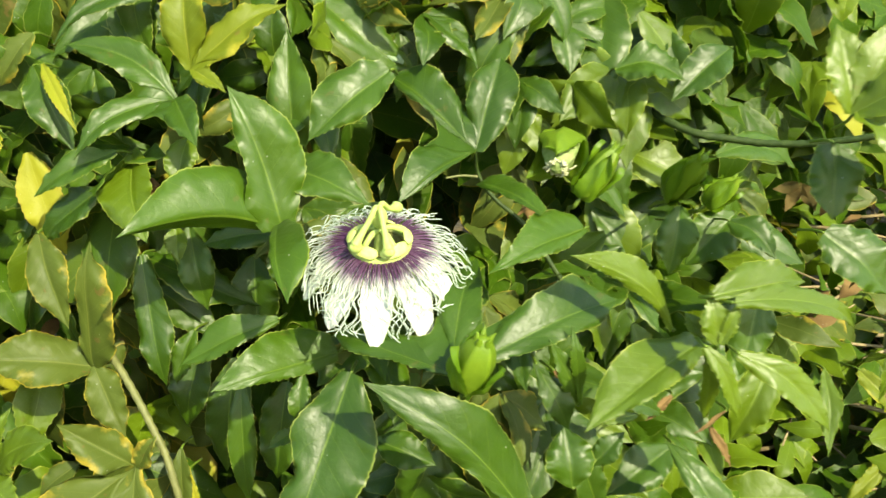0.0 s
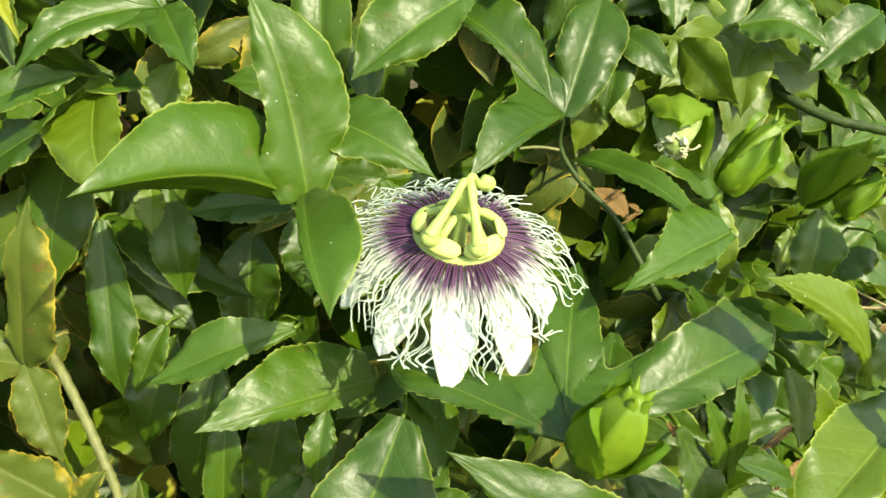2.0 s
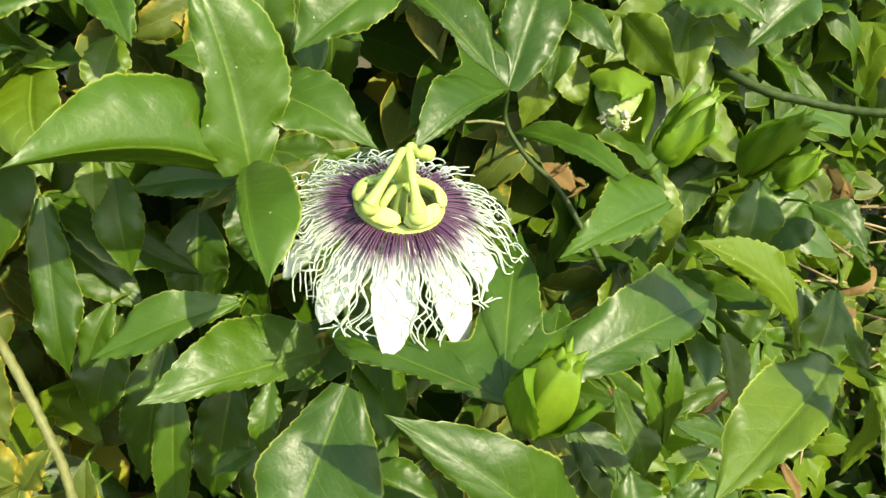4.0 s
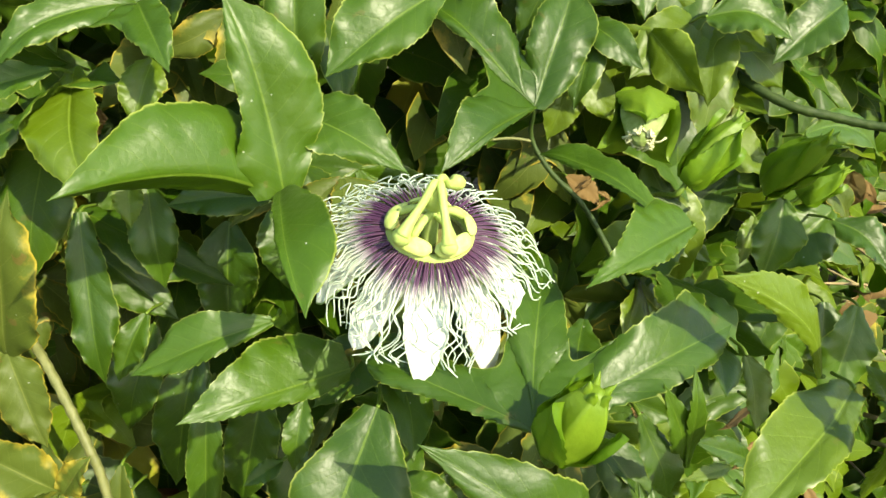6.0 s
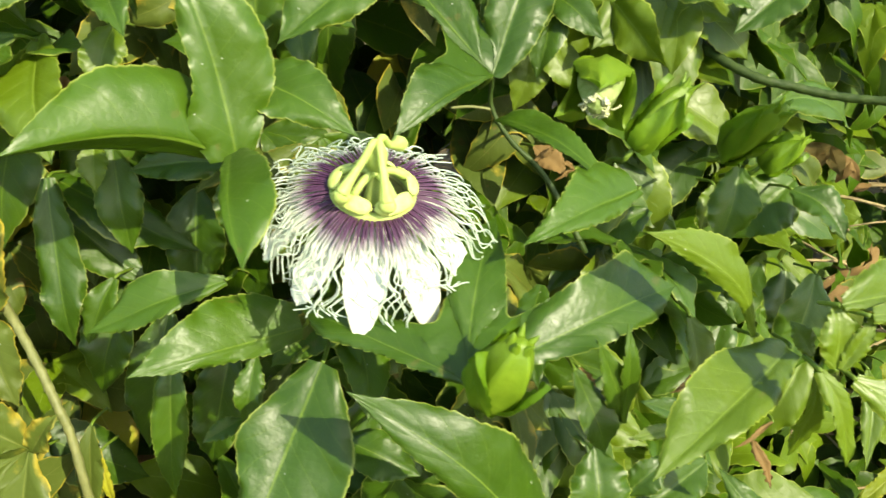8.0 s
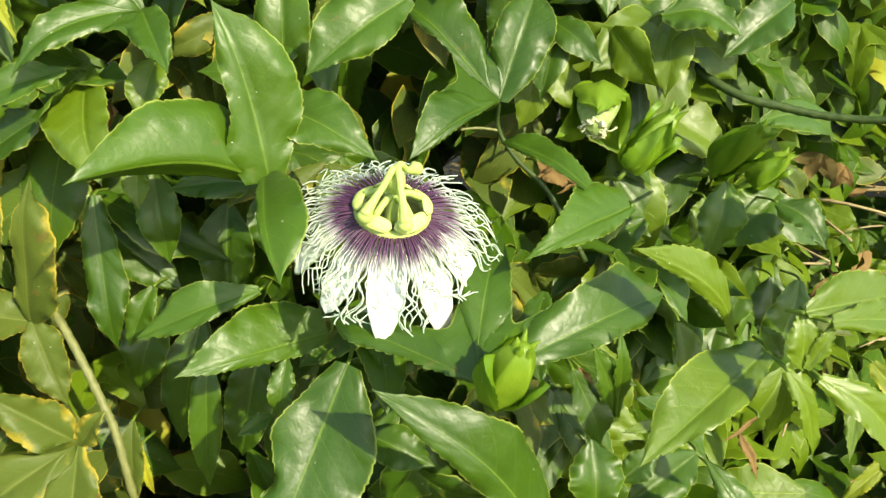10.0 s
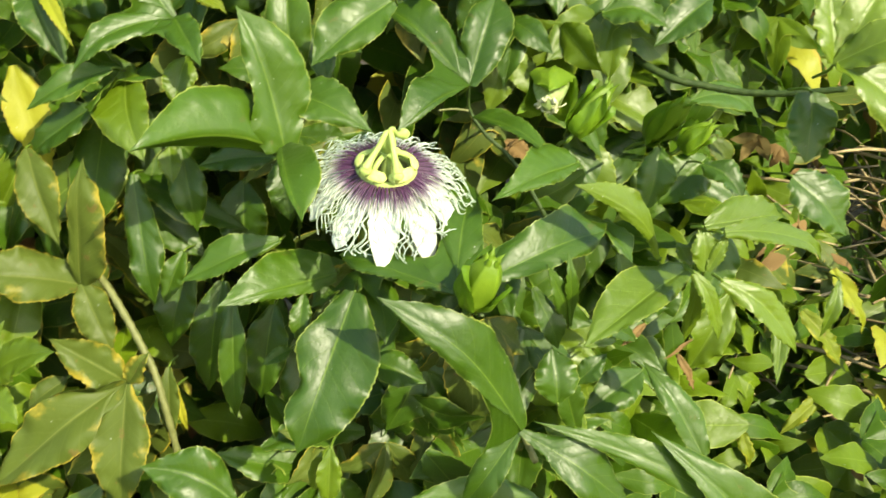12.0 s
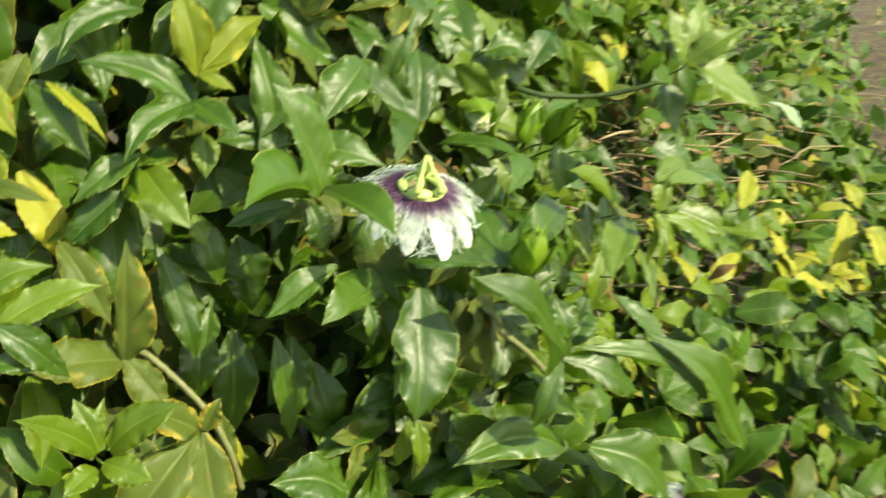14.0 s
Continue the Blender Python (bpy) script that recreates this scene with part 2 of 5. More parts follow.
def outline(widths, v):
    """Half widths of the two sides of a lobe along its midrib: from five values a side in millimetres, or from one full width."""
    if isinstance(widths, (int, float)):
        shape = np.array((0.20, 0.80, 1.0, 0.88, 0.52)) * widths / 2
        pair = (shape, shape)
    else:
        pair = [np.array(w) / 1000.0 for w in widths]
    sides = []
    for w in pair:
        k = np.concatenate([[2 * w[0] - w[1]], w, [0.0, -0.5 * w[-1]]])
        at = np.minimum(v * 5, 4.9999)
        i = at.astype(int)
        f = at - i
        p0, p1, p2, p3 = k[i], k[i + 1], k[i + 2], k[i + 3]
        sides.append(np.maximum(0.5 * (2 * p1 + (p2 - p0) * f + (2 * p0 - 5 * p1 + 4 * p2 - p3) * f * f + (3 * p1 - p0 - 3 * p2 + p3) * f ** 3), 0.0) * (v < 0.9999))
    return sides


def blade(nl, nw, arch, side, fold, wave, twist, seed, length, widths, teeth=16, bite=0.011, bare=(0.0, 0.0), back=0.0):
    """One lobe of a leaf, along +y from its foot, facing +z, with a saw-toothed margin: vertices, faces, uv, of two skins."""
    rng = np.random.RandomState(seed)
    ph = rng.rand(4) * 6.28
    v = np.linspace(0, 1, nl + 1)
    u = np.linspace(-1, 1, nw + 1)
    V, U = np.meshgrid(v, u, indexing="ij")
    A = np.abs(U)
    lefts, rights = outline(widths, v)
    wide = float(lefts.max() + rights.max())
    swell = 1 + 0.035 * np.sin(9 * v + ph[0]) * (v > 0.1) + 0.02 * np.sin(21 * v + ph[1]) * (v > 0.1)
    H = np.where(U < 0, (lefts * swell)[:, None], (rights * swell[::-1])[:, None])
    for reach, part in zip(bare, (U < 0, U > 0)):
        if reach:      # here the blade runs on into the next lobe
            q = np.clip(V / (0.82 * reach), 0, 1)
            H = np.where(part, H * (0.06 + 0.94 * q * q * (3 - 2 * q)), H)
    # forward-pointing teeth of uneven size
    saw = []
    for k in (0, 1):
        at = v * teeth + 0.25 * np.sin(5 * v + ph[k]) + 0.5 * k
        size = 0.45 + 0.75 * rng.rand(teeth + 4)[np.clip(at.astype(int) + 1, 0, teeth + 3)]
        saw.append(bite * length * size * (1 - (at % 1.0)) * np.clip(v * 9, 0, 1))
    cut = np.where(U < 0, saw[0][:, None], saw[1][:, None])
    X = U * H - np.sign(U) * np.where(A > 0.99, np.minimum(cut, 0.4 * H), 0.0)
    lo, hi = fold if isinstance(fold, tuple) else (fold, fold)
    tilt = np.where(U < 0, lo, hi)
    Z = 0.8 * tilt * A * H - 0.25 * tilt * H * A ** 3 + length * arch * np.sin(math.pi * V)
    sway = 2 * wave * np.minimum(H, wide / 4)
    Z = Z + 1.5 * sway * A ** 2 * np.sin(V * 11 + ph[1] + np.sign(U) * ph[2]) + 0.7 * sway * np.sin(V * 23 + U * 4 + ph[3]) * A ** 1.5
    Z = Z + 1.5 * sway * A ** 4 * np.sin(V * 37 + ph[2] + 1.5 * np.sign(U)) * np.sin(V * 5 + ph[0])
    Z = Z - 0.16 * H * np.clip(A - 0.68, 0, 1) / 0.32 * (0.5 + 1.0 * np.sin(V * 7 + ph[2] + U))      # margins curl under
    Z = Z - 0.10 * length * np.clip(V - 0.72, 0, 1) ** 1.5 * (1 + np.sin(ph[1]))      # the tip droops
    Z = Z + 0.012 * length * np.sin(V * 9 + ph[0]) + 0.10 * H * A * np.sin(V * 5 + ph[3]) * np.sign(U)
    # the blade swells a little between its side veins and sinks along the midrib
    Z = Z + 0.010 * H * np.abs(np.sin(math.pi * 8 * (V - 0.22 * A))) * np.clip(A * 3, 0, 1) * np.clip((1 - A) * 4, 0, 1) - 0.05 * H * np.exp(-(A / 0.12) ** 2)
    Y = V * length + 0.10 * (A * H) * (1 - V) - back * np.where(U > 0, A * H, 0.0) * (1 - V) ** 2
    tw = np.radians(twist) * (V - 0.4)
    X, Z = X * np.cos(tw) - Z * np.sin(tw), X * np.sin(tw) + Z * np.cos(tw)
    X = X + side * length * np.sin(math.pi * V)
    top = np.stack([X, Y, Z], -1).reshape(-1, 3)
    low = top.copy()
    low[:, 2] -= 0.00035
    uv = np.stack([(U + 1) / 2, V], -1).reshape(-1, 2)
    i, j = np.meshgrid(np.arange(nl), np.arange(nw), indexing="ij")
    a = (i * (nw + 1) + j).ravel()
    up = np.stack([a, a + 1, a + nw + 2, a + nw + 1], -1)
    n = len(top)
    down = up[:, ::-1] + n
    return np.concatenate([top, low]), np.concatenate([up, down]), np.concatenate([uv, uv]), np.r_[np.zeros(len(up), int), np.ones(len(down), int)]


VIEW = Vector((0.0, -0.72, 0.69))      # the side to which most blades turn their upper face


def seat(base, tip, roll):
    """The turn and length of a blade that runs from base to tip."""
    y = Vector(tip) - Vector(base)
    length = y.length
    y.normalize()
    z = (VIEW - y * VIEW.dot(y)).normalized()
    z = Matrix.Rotation(radians(roll), 3, y) @ z
    x = y.cross(z)
    return Matrix((x, y, z)).transposed(), length


def tube(points, radii, ring=8):
    """A round, tapering tube through points."""
    pts = [Vector(p) for p in points]
    verts, faces, uv = [], [], []
    side = None
    for k, p in enumerate(pts):
        way = (pts[min(k + 1, len(pts) - 1)] - pts[max(k - 1, 0)]).normalized()
        if side is None:
            side = way.orthogonal().normalized()
        side = (side - way * side.dot(way)).normalized()
        other = way.cross(side)
        for r in range(ring):
            a = 2 * math.pi * r / ring
            verts.append(p + (side * math.cos(a) + other * math.sin(a)) * radii[k])
            uv.append((r / ring, k / (len(pts) - 1)))
    for k in range(len(pts) - 1):
        for r in range(ring):
            a, b = k * ring + r, k * ring + (r + 1) % ring
            faces.append((a, b, b + ring, a + ring))
    faces += [tuple(range(ring))[::-1], tuple(range((len(pts) - 1) * ring, len(pts) * ring))]
    return verts, faces, uv


def curve_points(points, count):
    """A smooth line through a few points (Catmull-Rom)."""
    p = [Vector(q) for q in points]
    p = [p[0] * 2 - p[1]] + p + [p[-1] * 2 - p[-2]]
    out = []
    for k in range(count + 1):
        s = k / count * (len(p) - 3)
        i = min(int(s), len(p) - 4)
        f = s - i
        a, b, c, d = p[i:i + 4]
        out.append(0.5 * (2 * b + (c - a) * f + (2 * a - 5 * b + 4 * c - d) * f * f + (3 * b - a - 3 * c + d) * f ** 3))
    return out


def stem(parent, points, r0, r1, mat, name="stem", label=""):
    pts = curve_points(points, 8 * (len(points) - 1))
    n = len(pts)
    radii = [(r0 + (r1 - r0) * k / (n - 1)) * (1 + 0.10 * math.sin(k * 2.3)) for k in range(n)]
    v, f, uv = tube(pts, radii, 10)
    return link_mesh(name, v, f, [mat], uv=uv, parent=parent, label=label)


# ---- ground ----
def build_ground():
    n, size = 90, 40.0
    g = np.sign(np.linspace(-1, 1, n)) * np.abs(np.linspace(-1, 1, n)) ** 2.6 * size
    verts, faces = [], []
    for y in g:
        for x in g:
            verts.append((x + 0.5, y + 0.8, 0.018 * noise.noise((x * 3, y * 3, 0)) + 0.03 * noise.noise((x * 0.6, y * 0.6, 4))))
    for j in range(n - 1):
        for i in range(n - 1):
            a = j * n + i
            faces.append((a, a + 1, a + n + 1, a + n))
    ob = link_mesh("ground", verts, faces, [SOIL])
    tagged(ob, "bare dry brown soil round the vine", "ground", kind="structure")


build_ground()

# ---- the vine ----
vines = "passion vines of the hedge"
mid = thing("passion_vine", "leafy green passion vine that bears the open flower", "vine", (0, 0.45, 0), group=vines)
left = thing("passion_vine", "dense passion vine with older, dull and yellowing leaves", "vine", (-0.2, 0.5, 0), group=vines)
right = thing("passion_vine", "sunlit passion vine with young light green shoots", "vine", (0.2, 0.5, 0), group=vines)
for v_ in (mid, left, right):
    v_.matrix_world = Matrix.Translation(v_.location)
bpy.context.view_layer.update()


def midrib(length, arch, side, s):
    return np.stack([side * length * np.sin(math.pi * s), length * s, length * arch * np.sin(math.pi * s)], -1)


def web(one, two, reach=0.66, notch=0.27, n=14, m=12):
    """The blade between two lobes near their common foot, cut by a round bay. A lobe: turn, foot, length, arch, side."""
    P, T, rise = [], [], []
    for i in range(n + 1):
        for j in range(m + 1):
            a = j / m
            s = reach * (i / n) * (1 - notch * math.sin(math.pi * a) ** 0.8)
            q = [np.array(t) @ midrib(L, ar, si, np.array(s)) + np.array(b) for t, b, L, ar, si in (one, two)]
            P.append(q[0] * (1 - a) + q[1] * a)
            rise.append((4.2 * math.sin(math.pi * a) ** 2 - 1.8) * i / n)
            T.append((0.5 + 0.5 * (i / n) * min(1.0, 6 * min(a, 1 - a) + 0.3), 0.12 + 0.3 * i / n))
    P = np.array(P)
    nrm = np.array((Vector(one[0].col[2]) + Vector(two[0].col[2])).normalized())
    P = P + nrm * (np.array(rise)[:, None] * 0.015 * max(one[2], two[2]))
    F = [(i * (m + 1) + j, i * (m + 1) + j + 1, (i + 1) * (m + 1) + j + 1, (i + 1) * (m + 1) + j) for i in range(n) for j in range(m)]
    if np.dot(np.cross(P[F[m + 1][1]] - P[F[m + 1][0]], P[F[m + 1][2]] - P[F[m + 1][0]]), nrm) < 0:
        F = [f[::-1] for f in F]
    k = len(P)
    low = [tuple(i + k for i in f[::-1]) for f in F]
    return np.concatenate([P - nrm * 0.0002, P - nrm * 0.00055]), np.array(F + low), np.array(T + T), np.r_[np.zeros(len(F), int), np.ones(len(low), int)]


def join(one, two, up, reach, notch=0.26, m=16):
    """The blade between two lobes of a leaf, from margin to margin, cut by a round bay."""
    n = int(reach * (len(one) - 1))
    steps = np.arange(len(one))
    P, T = [], []
    for i in range(n + 1):
        for j in range(m + 1):
            a = j / m
            at = i * (1 - notch * math.sin(math.pi * a) ** 0.65)
            q = [np.array([np.interp(at, steps, e[:, c]) for c in range(3)]) for e in (one, two)]
            P.append(q[0] * (1 - a) + q[1] * a - up * 0.0003)
            T.append((0.93 if i < n - 1 else 0.965 if i < n else 1.0, 0.1 + 0.4 * i / n))
    P = np.array(P)
    F = [(i * (m + 1) + j, i * (m + 1) + j + 1, (i + 1) * (m + 1) + j + 1, (i + 1) * (m + 1) + j) for i in range(n) for j in range(m)]
    f = F[(n // 2) * m + m // 2]
    if np.dot(np.cross(P[f[1]] - P[f[0]], P[f[2]] - P[f[0]]), up) < 0:
        F = [q[::-1] for q in F]
    k = len(P)
    low = [tuple(i + k for i in q[::-1]) for q in F]
    return np.concatenate([P, P - up * 0.0004]), np.array(F + low), np.array(T + T), np.r_[np.zeros(len(F), int), np.ones(len(low), int)]


def leaf(vine, kind, seed, *lobes, webbed=0.0, notch=0.26, merged=False):
    """A leaf of one or more lobes: (foot, tip, widths, roll, arch, side, fold, wave, twist, and how far the shoulder runs back) each, with a short stalk.
    Webbed lobes are joined by a web as far as that share of their length; merged ones lap over one another there instead."""
    org = vine.matrix_world.translation
    V, F, T, S, at = [], [], [], [], 0
    longest = max((Vector(t) - Vector(b)).length for b, t, *_ in lobes)
    nl, nw = (96, 14) if longest > 0.036 else (60, 10)
    turns = [seat(b, t, r)[0] for b, t, w, r, *_ in lobes]
    # which neighbours does the blade run on into, and on which side
    pairs = [(i - 1, i) for i in range(1, len(lobes)) if webbed and turns[i].col[1].angle(turns[i - 1].col[1]) < radians(105)]
    faces_to = lambda i, j: nw if turns[j].col[1].dot(turns[i].col[0]) > 0 else 0
    grids = []
    for k, (base, tip, widths, roll, arch, side, fold, wave, twist, *back) in enumerate(lobes):
        turn, length = seat(base, tip, roll)
        sides = {faces_to(k, j if k == i else i) for i, j in pairs if k in (i, j)}
        bare = (0.0, 0.0) if merged else (webbed * 0.95 if 0 in sides else 0.0, webbed * 0.95 if nw in sides else 0.0)
        v, f, uv, s = blade(nl, nw, arch, side, fold, wave, twist, seed * 10 + k, length, widths, max(9, min(22, round(length / 0.0034))), 0.0008 / length, bare, *back)
        # in a lobed leaf the blades lie one above the other by a hair where they meet
        v = v @ np.array(turn).T + np.array(base) - np.array(org) + np.array(turn.col[2]) * 0.0006 * k
        grids.append(v[:len(v) // 2].reshape(nl + 1, nw + 1, 3))
        for i, j in pairs:
            if k in (i, j):
                col = faces_to(k, j if k == i else i)
                g = uv.reshape(2, nl + 1, nw + 1, 2)
                half = slice(nw // 2, nw + 1) if col else slice(0, nw // 2 + 1)
                n = int(nl * webbed) + 1
                g[:, :n, half, 0] = 0.5 + (g[:, :n, half, 0] - 0.5) * 0.86
        V.append(v); F.append(f + at); T.append(uv); S.append(s)
        at += len(v)
    for i, j in () if merged else pairs:
        up = np.array((turns[i].col[2] + turns[j].col[2]).normalized())
        v, f, uv, s = join(grids[i][:, faces_to(i, j)], grids[j][:, faces_to(j, i)], up, webbed, notch)
        V.append(v); F.append(f + at); T.append(uv); S.append(s)
        at += len(v)
    label = {"yellowed_leaf_upper": "yellowed leaf", "turning_leaf_upper": "leaf turning yellow from the margin", "old_leaf_upper": "dull older leaf with brown flecks", "pale_leaf_upper": "leaf with its pale sheen put into the colour", "dry_leaf_upper": "dry brown leaf"}.get(kind[0][0].name, "")
    ob = link_mesh("leaf", np.concatenate(V), np.concatenate(F), kind[0], np.concatenate(S), np.concatenate(T), vine, label)
    # the stalk leads back into the plant
    b = Vector(lobes[0][0]) - org
    way = (b - (Vector(lobes[0][1]) - org)).normalized()
    into = Vector((0.15 * math.sin(seed), 0.9, -0.35))
    pts = curve_points([b, b + way * 0.002 + into * 0.005, b + way * 0.003 + into * (0.018 if b.y + org.y > 0.28 else 0.008)], 8)
    v, f, uv = tube(pts, [0.0007] * len(pts), 6)
    link_mesh("stalk", v, f, [STALK], uv=uv, parent=ob)
    return ob


# -- placed leaves --
leaf(mid, GREEN, 1,
     ((-0.0750, 0.3530, 0.4820), (-0.1330, 0.3050, 0.4940), ((0.5, 0.9, 1.2, 1.0, 0.5), (16.0, 24.0, 26.5, 21.8, 12.0)), -12, 0.05, 0.080, (-18.0, 0.1), 0.05, 0, 0.6),
     ((-0.0750, 0.3530, 0.4820), (-0.0960, 0.3600, 0.5470), ((9.5, 14.6, 9.8, 7.9, 5.1), (7.1, 14.8, 19.9, 19.9, 13.3)), 10, 0.05, 0.030, (0.3, 0.15), 0.05, 0),
     ((-0.0750, 0.3530, 0.4820), (-0.0600, 0.2835, 0.4735), ((5.0, 10.0, 14.0, 16.0, 12.0), (1.5, 2.5, 3.0, 3.0, 2.0)), 14, 0.11, 0.0, (0.2, 0.2), 0.04, 0), webbed=0.34, merged=True)
leaf(mid, GREEN, 2,
     ((-0.0783, 0.4200, 0.4948), (-0.0822, 0.4400, 0.5651), 0.0252, 0, 0.09, 0, 0.45, 0.06, 0))
leaf(mid, GREEN, 3,
     ((-0.0250, 0.4000, 0.5480), (-0.0640, 0.3750, 0.5180), ((4.0, 9.0, 11.6, 9.3, 4.8), (6.9, 13.8, 16.9, 15.9, 10.0)), -10, 0.08, 0.000, (0.3, 0.25), 0.05, 0))
leaf(mid, GREEN, 4,
     ((0.0180, 0.4140, 0.5030), (0.0330, 0.4400, 0.5500), ((2.4, 6.0, 11.4, 11.4, 9.6), (4.5, 11.4, 13.2, 15.0, 12.6)), 0, 0.06, 0.000, (0.4, 0.4), 0.05, 0),
     ((0.0180, 0.4140, 0.5030), (-0.0290, 0.4500, 0.5390), ((2.1, 4.3, 3.7, 4.3, 4.8), (4.0, 8.0, 14.7, 18.2, 16.6)), 0, 0.08, 0.000, (0.2, 0.3), 0.05, 0),
     ((0.0180, 0.4140, 0.5030), (-0.0210, 0.3670, 0.4890), ((0.9, 1.8, 2.3, 2.8, 2.5), (3.2, 10.5, 16.5, 15.1, 9.6)), 0, 0.09, 0.000, (-0.4, 0.3), 0.05, 0), webbed=0.42)
leaf(mid, GREEN, 5,
     ((-0.0800, 0.3780, 0.5070), (-0.0330, 0.3540, 0.4930), ((4.3, 11.7, 13.5, 11.3, 6.5), (4.3, 11.9, 12.2, 8.7, 4.3)), 0, 0.06, 0.000, (0.2, 0.2), 0.05, 0))
leaf(left, LIME, 6,
     ((-0.1650, 0.4200, 0.5030), (-0.1470, 0.3720, 0.4680), ((2.6, 8.7, 11.8, 10.8, 6.9), (3.6, 12.9, 17.5, 15.4, 9.8)), 0, 0.06, 0.054, (0.5, 0.05), 0.05, 0))
leaf(left, GREEN, 7,
     ((-0.1338, 0.4020, 0.5324), (-0.1895, 0.4100, 0.5592), 0.0209, 0, 0.09, 0.12, 0.45, 0.06, 0),
     ((-0.1338, 0.4020, 0.5324), (-0.1773, 0.3731, 0.5095), 0.0179, 0, 0.09, 0.1, 0.45, 0.06, 0),
     ((-0.1338, 0.4020, 0.5324), (-0.1147, 0.3680, 0.5160), 0.0175, 0, 0.09, 0, 0.45, 0.06, 0), webbed=0.4)
leaf(left, GREEN, 8,
     ((-0.2140, 0.4256, 0.5469), (-0.1908, 0.4059, 0.5054), 0.0228, 0, 0.09, 0, 0.45, 0.06, 0))
leaf(left, YELLOW, 9,
     ((-0.2057, 0.4189, 0.5485), (-0.1817, 0.3924, 0.5185), 0.0083, 0, 0.09, 0, 0.45, 0.06, 0))
leaf(left, GREEN, 10,
     ((-0.1667, 0.4000, 0.5070), (-0.2060, 0.3852, 0.4880), 0.0163, 0, 0.09, 0, 0.45, 0.06, 0))
leaf(left, GREEN, 11,
     ((-0.1769, 0.4000, 0.4864), (-0.2132, 0.4003, 0.4579), 0.0213, 0, 0.09, 0, 0.45, 0.06, 0))
leaf(left, OLD, 12,
     ((-0.1930, 0.3920, 0.3870), (-0.2430, 0.3700, 0.4030), ((3.5, 11.5, 14.4, 13.0, 8.1), (4.3, 13.8, 17.3, 15.8, 10.1)), 0, 0.07, 0.000, (0.15, 0.2), 0.08, 0),
     ((-0.1930, 0.3920, 0.3870), (-0.1820, 0.3850, 0.4630), ((2.8, 5.5, 5.5, 4.7, 3.3), (5.0, 16.0, 17.7, 15.2, 8.8)), 0, 0.07, 0.000, (0.2, 0.2), 0.07, 0),
     ((-0.1930, 0.3920, 0.3870), (-0.1740, 0.3750, 0.3520), ((2.7, 9.6, 10.7, 9.1, 4.8), (3.2, 8.0, 11.2, 10.7, 5.9)), 0, 0.07, 0.000, (0.15, 0.2), 0.09, 0), webbed=0.2, merged=True)
leaf(left, GREEN, 13,
     ((-0.1630, 0.4050, 0.4480), (-0.1520, 0.3840, 0.3780), ((2.7, 7.7, 10.4, 11.0, 6.0), (2.7, 6.0, 8.2, 9.3, 6.0)), 0, 0.07, 0.000, (0.2, 0.2), 0.09, 0))
leaf(left, OLD, 14,
     ((-0.2149, 0.4000, 0.4626), (-0.1970, 0.3789, 0.4165), 0.0214, 0, 0.09, 0, 0.45, 0.06, 0))
leaf(left, LIME, 15,
     ((-0.2120, 0.3200, 0.3730), (-0.1760, 0.3050, 0.3970), ((3.8, 8.7, 10.9, 9.8, 6.0), (3.8, 8.7, 10.9, 9.8, 6.0)), 0, 0.07, -0.066, (0.15, 0.3), 0.05, 0),
     ((-0.2160, 0.3200, 0.3730), (-0.2240, 0.3300, 0.4020), ((2.5, 5.6, 7.0, 6.3, 3.9), (2.5, 5.6, 7.0, 6.3, 3.9)), 0, 0.07, 0.000, (0.25, 0.25), 0.05, 0),
     ((-0.2190, 0.3200, 0.3730), (-0.2510, 0.3000, 0.4140), ((2.8, 6.4, 8.0, 7.2, 4.4), (2.8, 6.4, 8.0, 7.2, 4.4)), 0, 0.07, 0.038, (0.25, 0.25), 0.05, 0))
leaf(left, LIME, 16,
     ((-0.2160, 0.3180, 0.3670), (-0.1950, 0.3000, 0.3600), ((2.9, 6.6, 8.3, 7.4, 4.5), (2.9, 6.6, 8.3, 7.4, 4.5)), 0, 0.07, 0.000, (0.25, 0.25), 0.05, 0),
     ((-0.2200, 0.3180, 0.3650), (-0.2370, 0.3000, 0.3650), ((2.4, 5.5, 6.9, 6.2, 3.8), (2.4, 5.5, 6.9, 6.2, 3.8)), 0, 0.07, 0.000, (0.25, 0.25), 0.05, 0),
     ((-0.2220, 0.3250, 0.3670), (-0.2090, 0.3350, 0.3960), ((1.8, 4.0, 5.0, 4.5, 2.8), (1.8, 4.0, 5.0, 4.5, 2.8)), 0, 0.07, 0.000, (0.25, 0.25), 0.05, 0))
leaf(left, LIME, 17,
     ((-0.2530, 0.3350, 0.4430), (-0.2000, 0.3350, 0.4580), ((3.1, 7.2, 8.9, 8.0, 4.9), (3.1, 7.2, 8.9, 8.0, 4.9)), 0, 0.07, -0.076, (0.3, 0.2), 0.05, 0))
leaf(left, LIME, 18,
     ((-0.2555, 0.3400, 0.4603), (-0.2203, 0.3400, 0.4707), 0.0159, 0, 0.09, -0.1, 0.45, 0.06, 0))
leaf(left, GREEN, 19,
     ((-0.2503, 0.3300, 0.4498), (-0.2229, 0.3300, 0.4137), 0.0180, 0, 0.09, 0, 0.45, 0.06, 0))
leaf(left, GREEN, 20,
     ((-0.2590, 0.3300, 0.4294), (-0.2252, 0.3300, 0.4233), 0.0125, 0, 0.09, 0, 0.45, 0.06, 0))
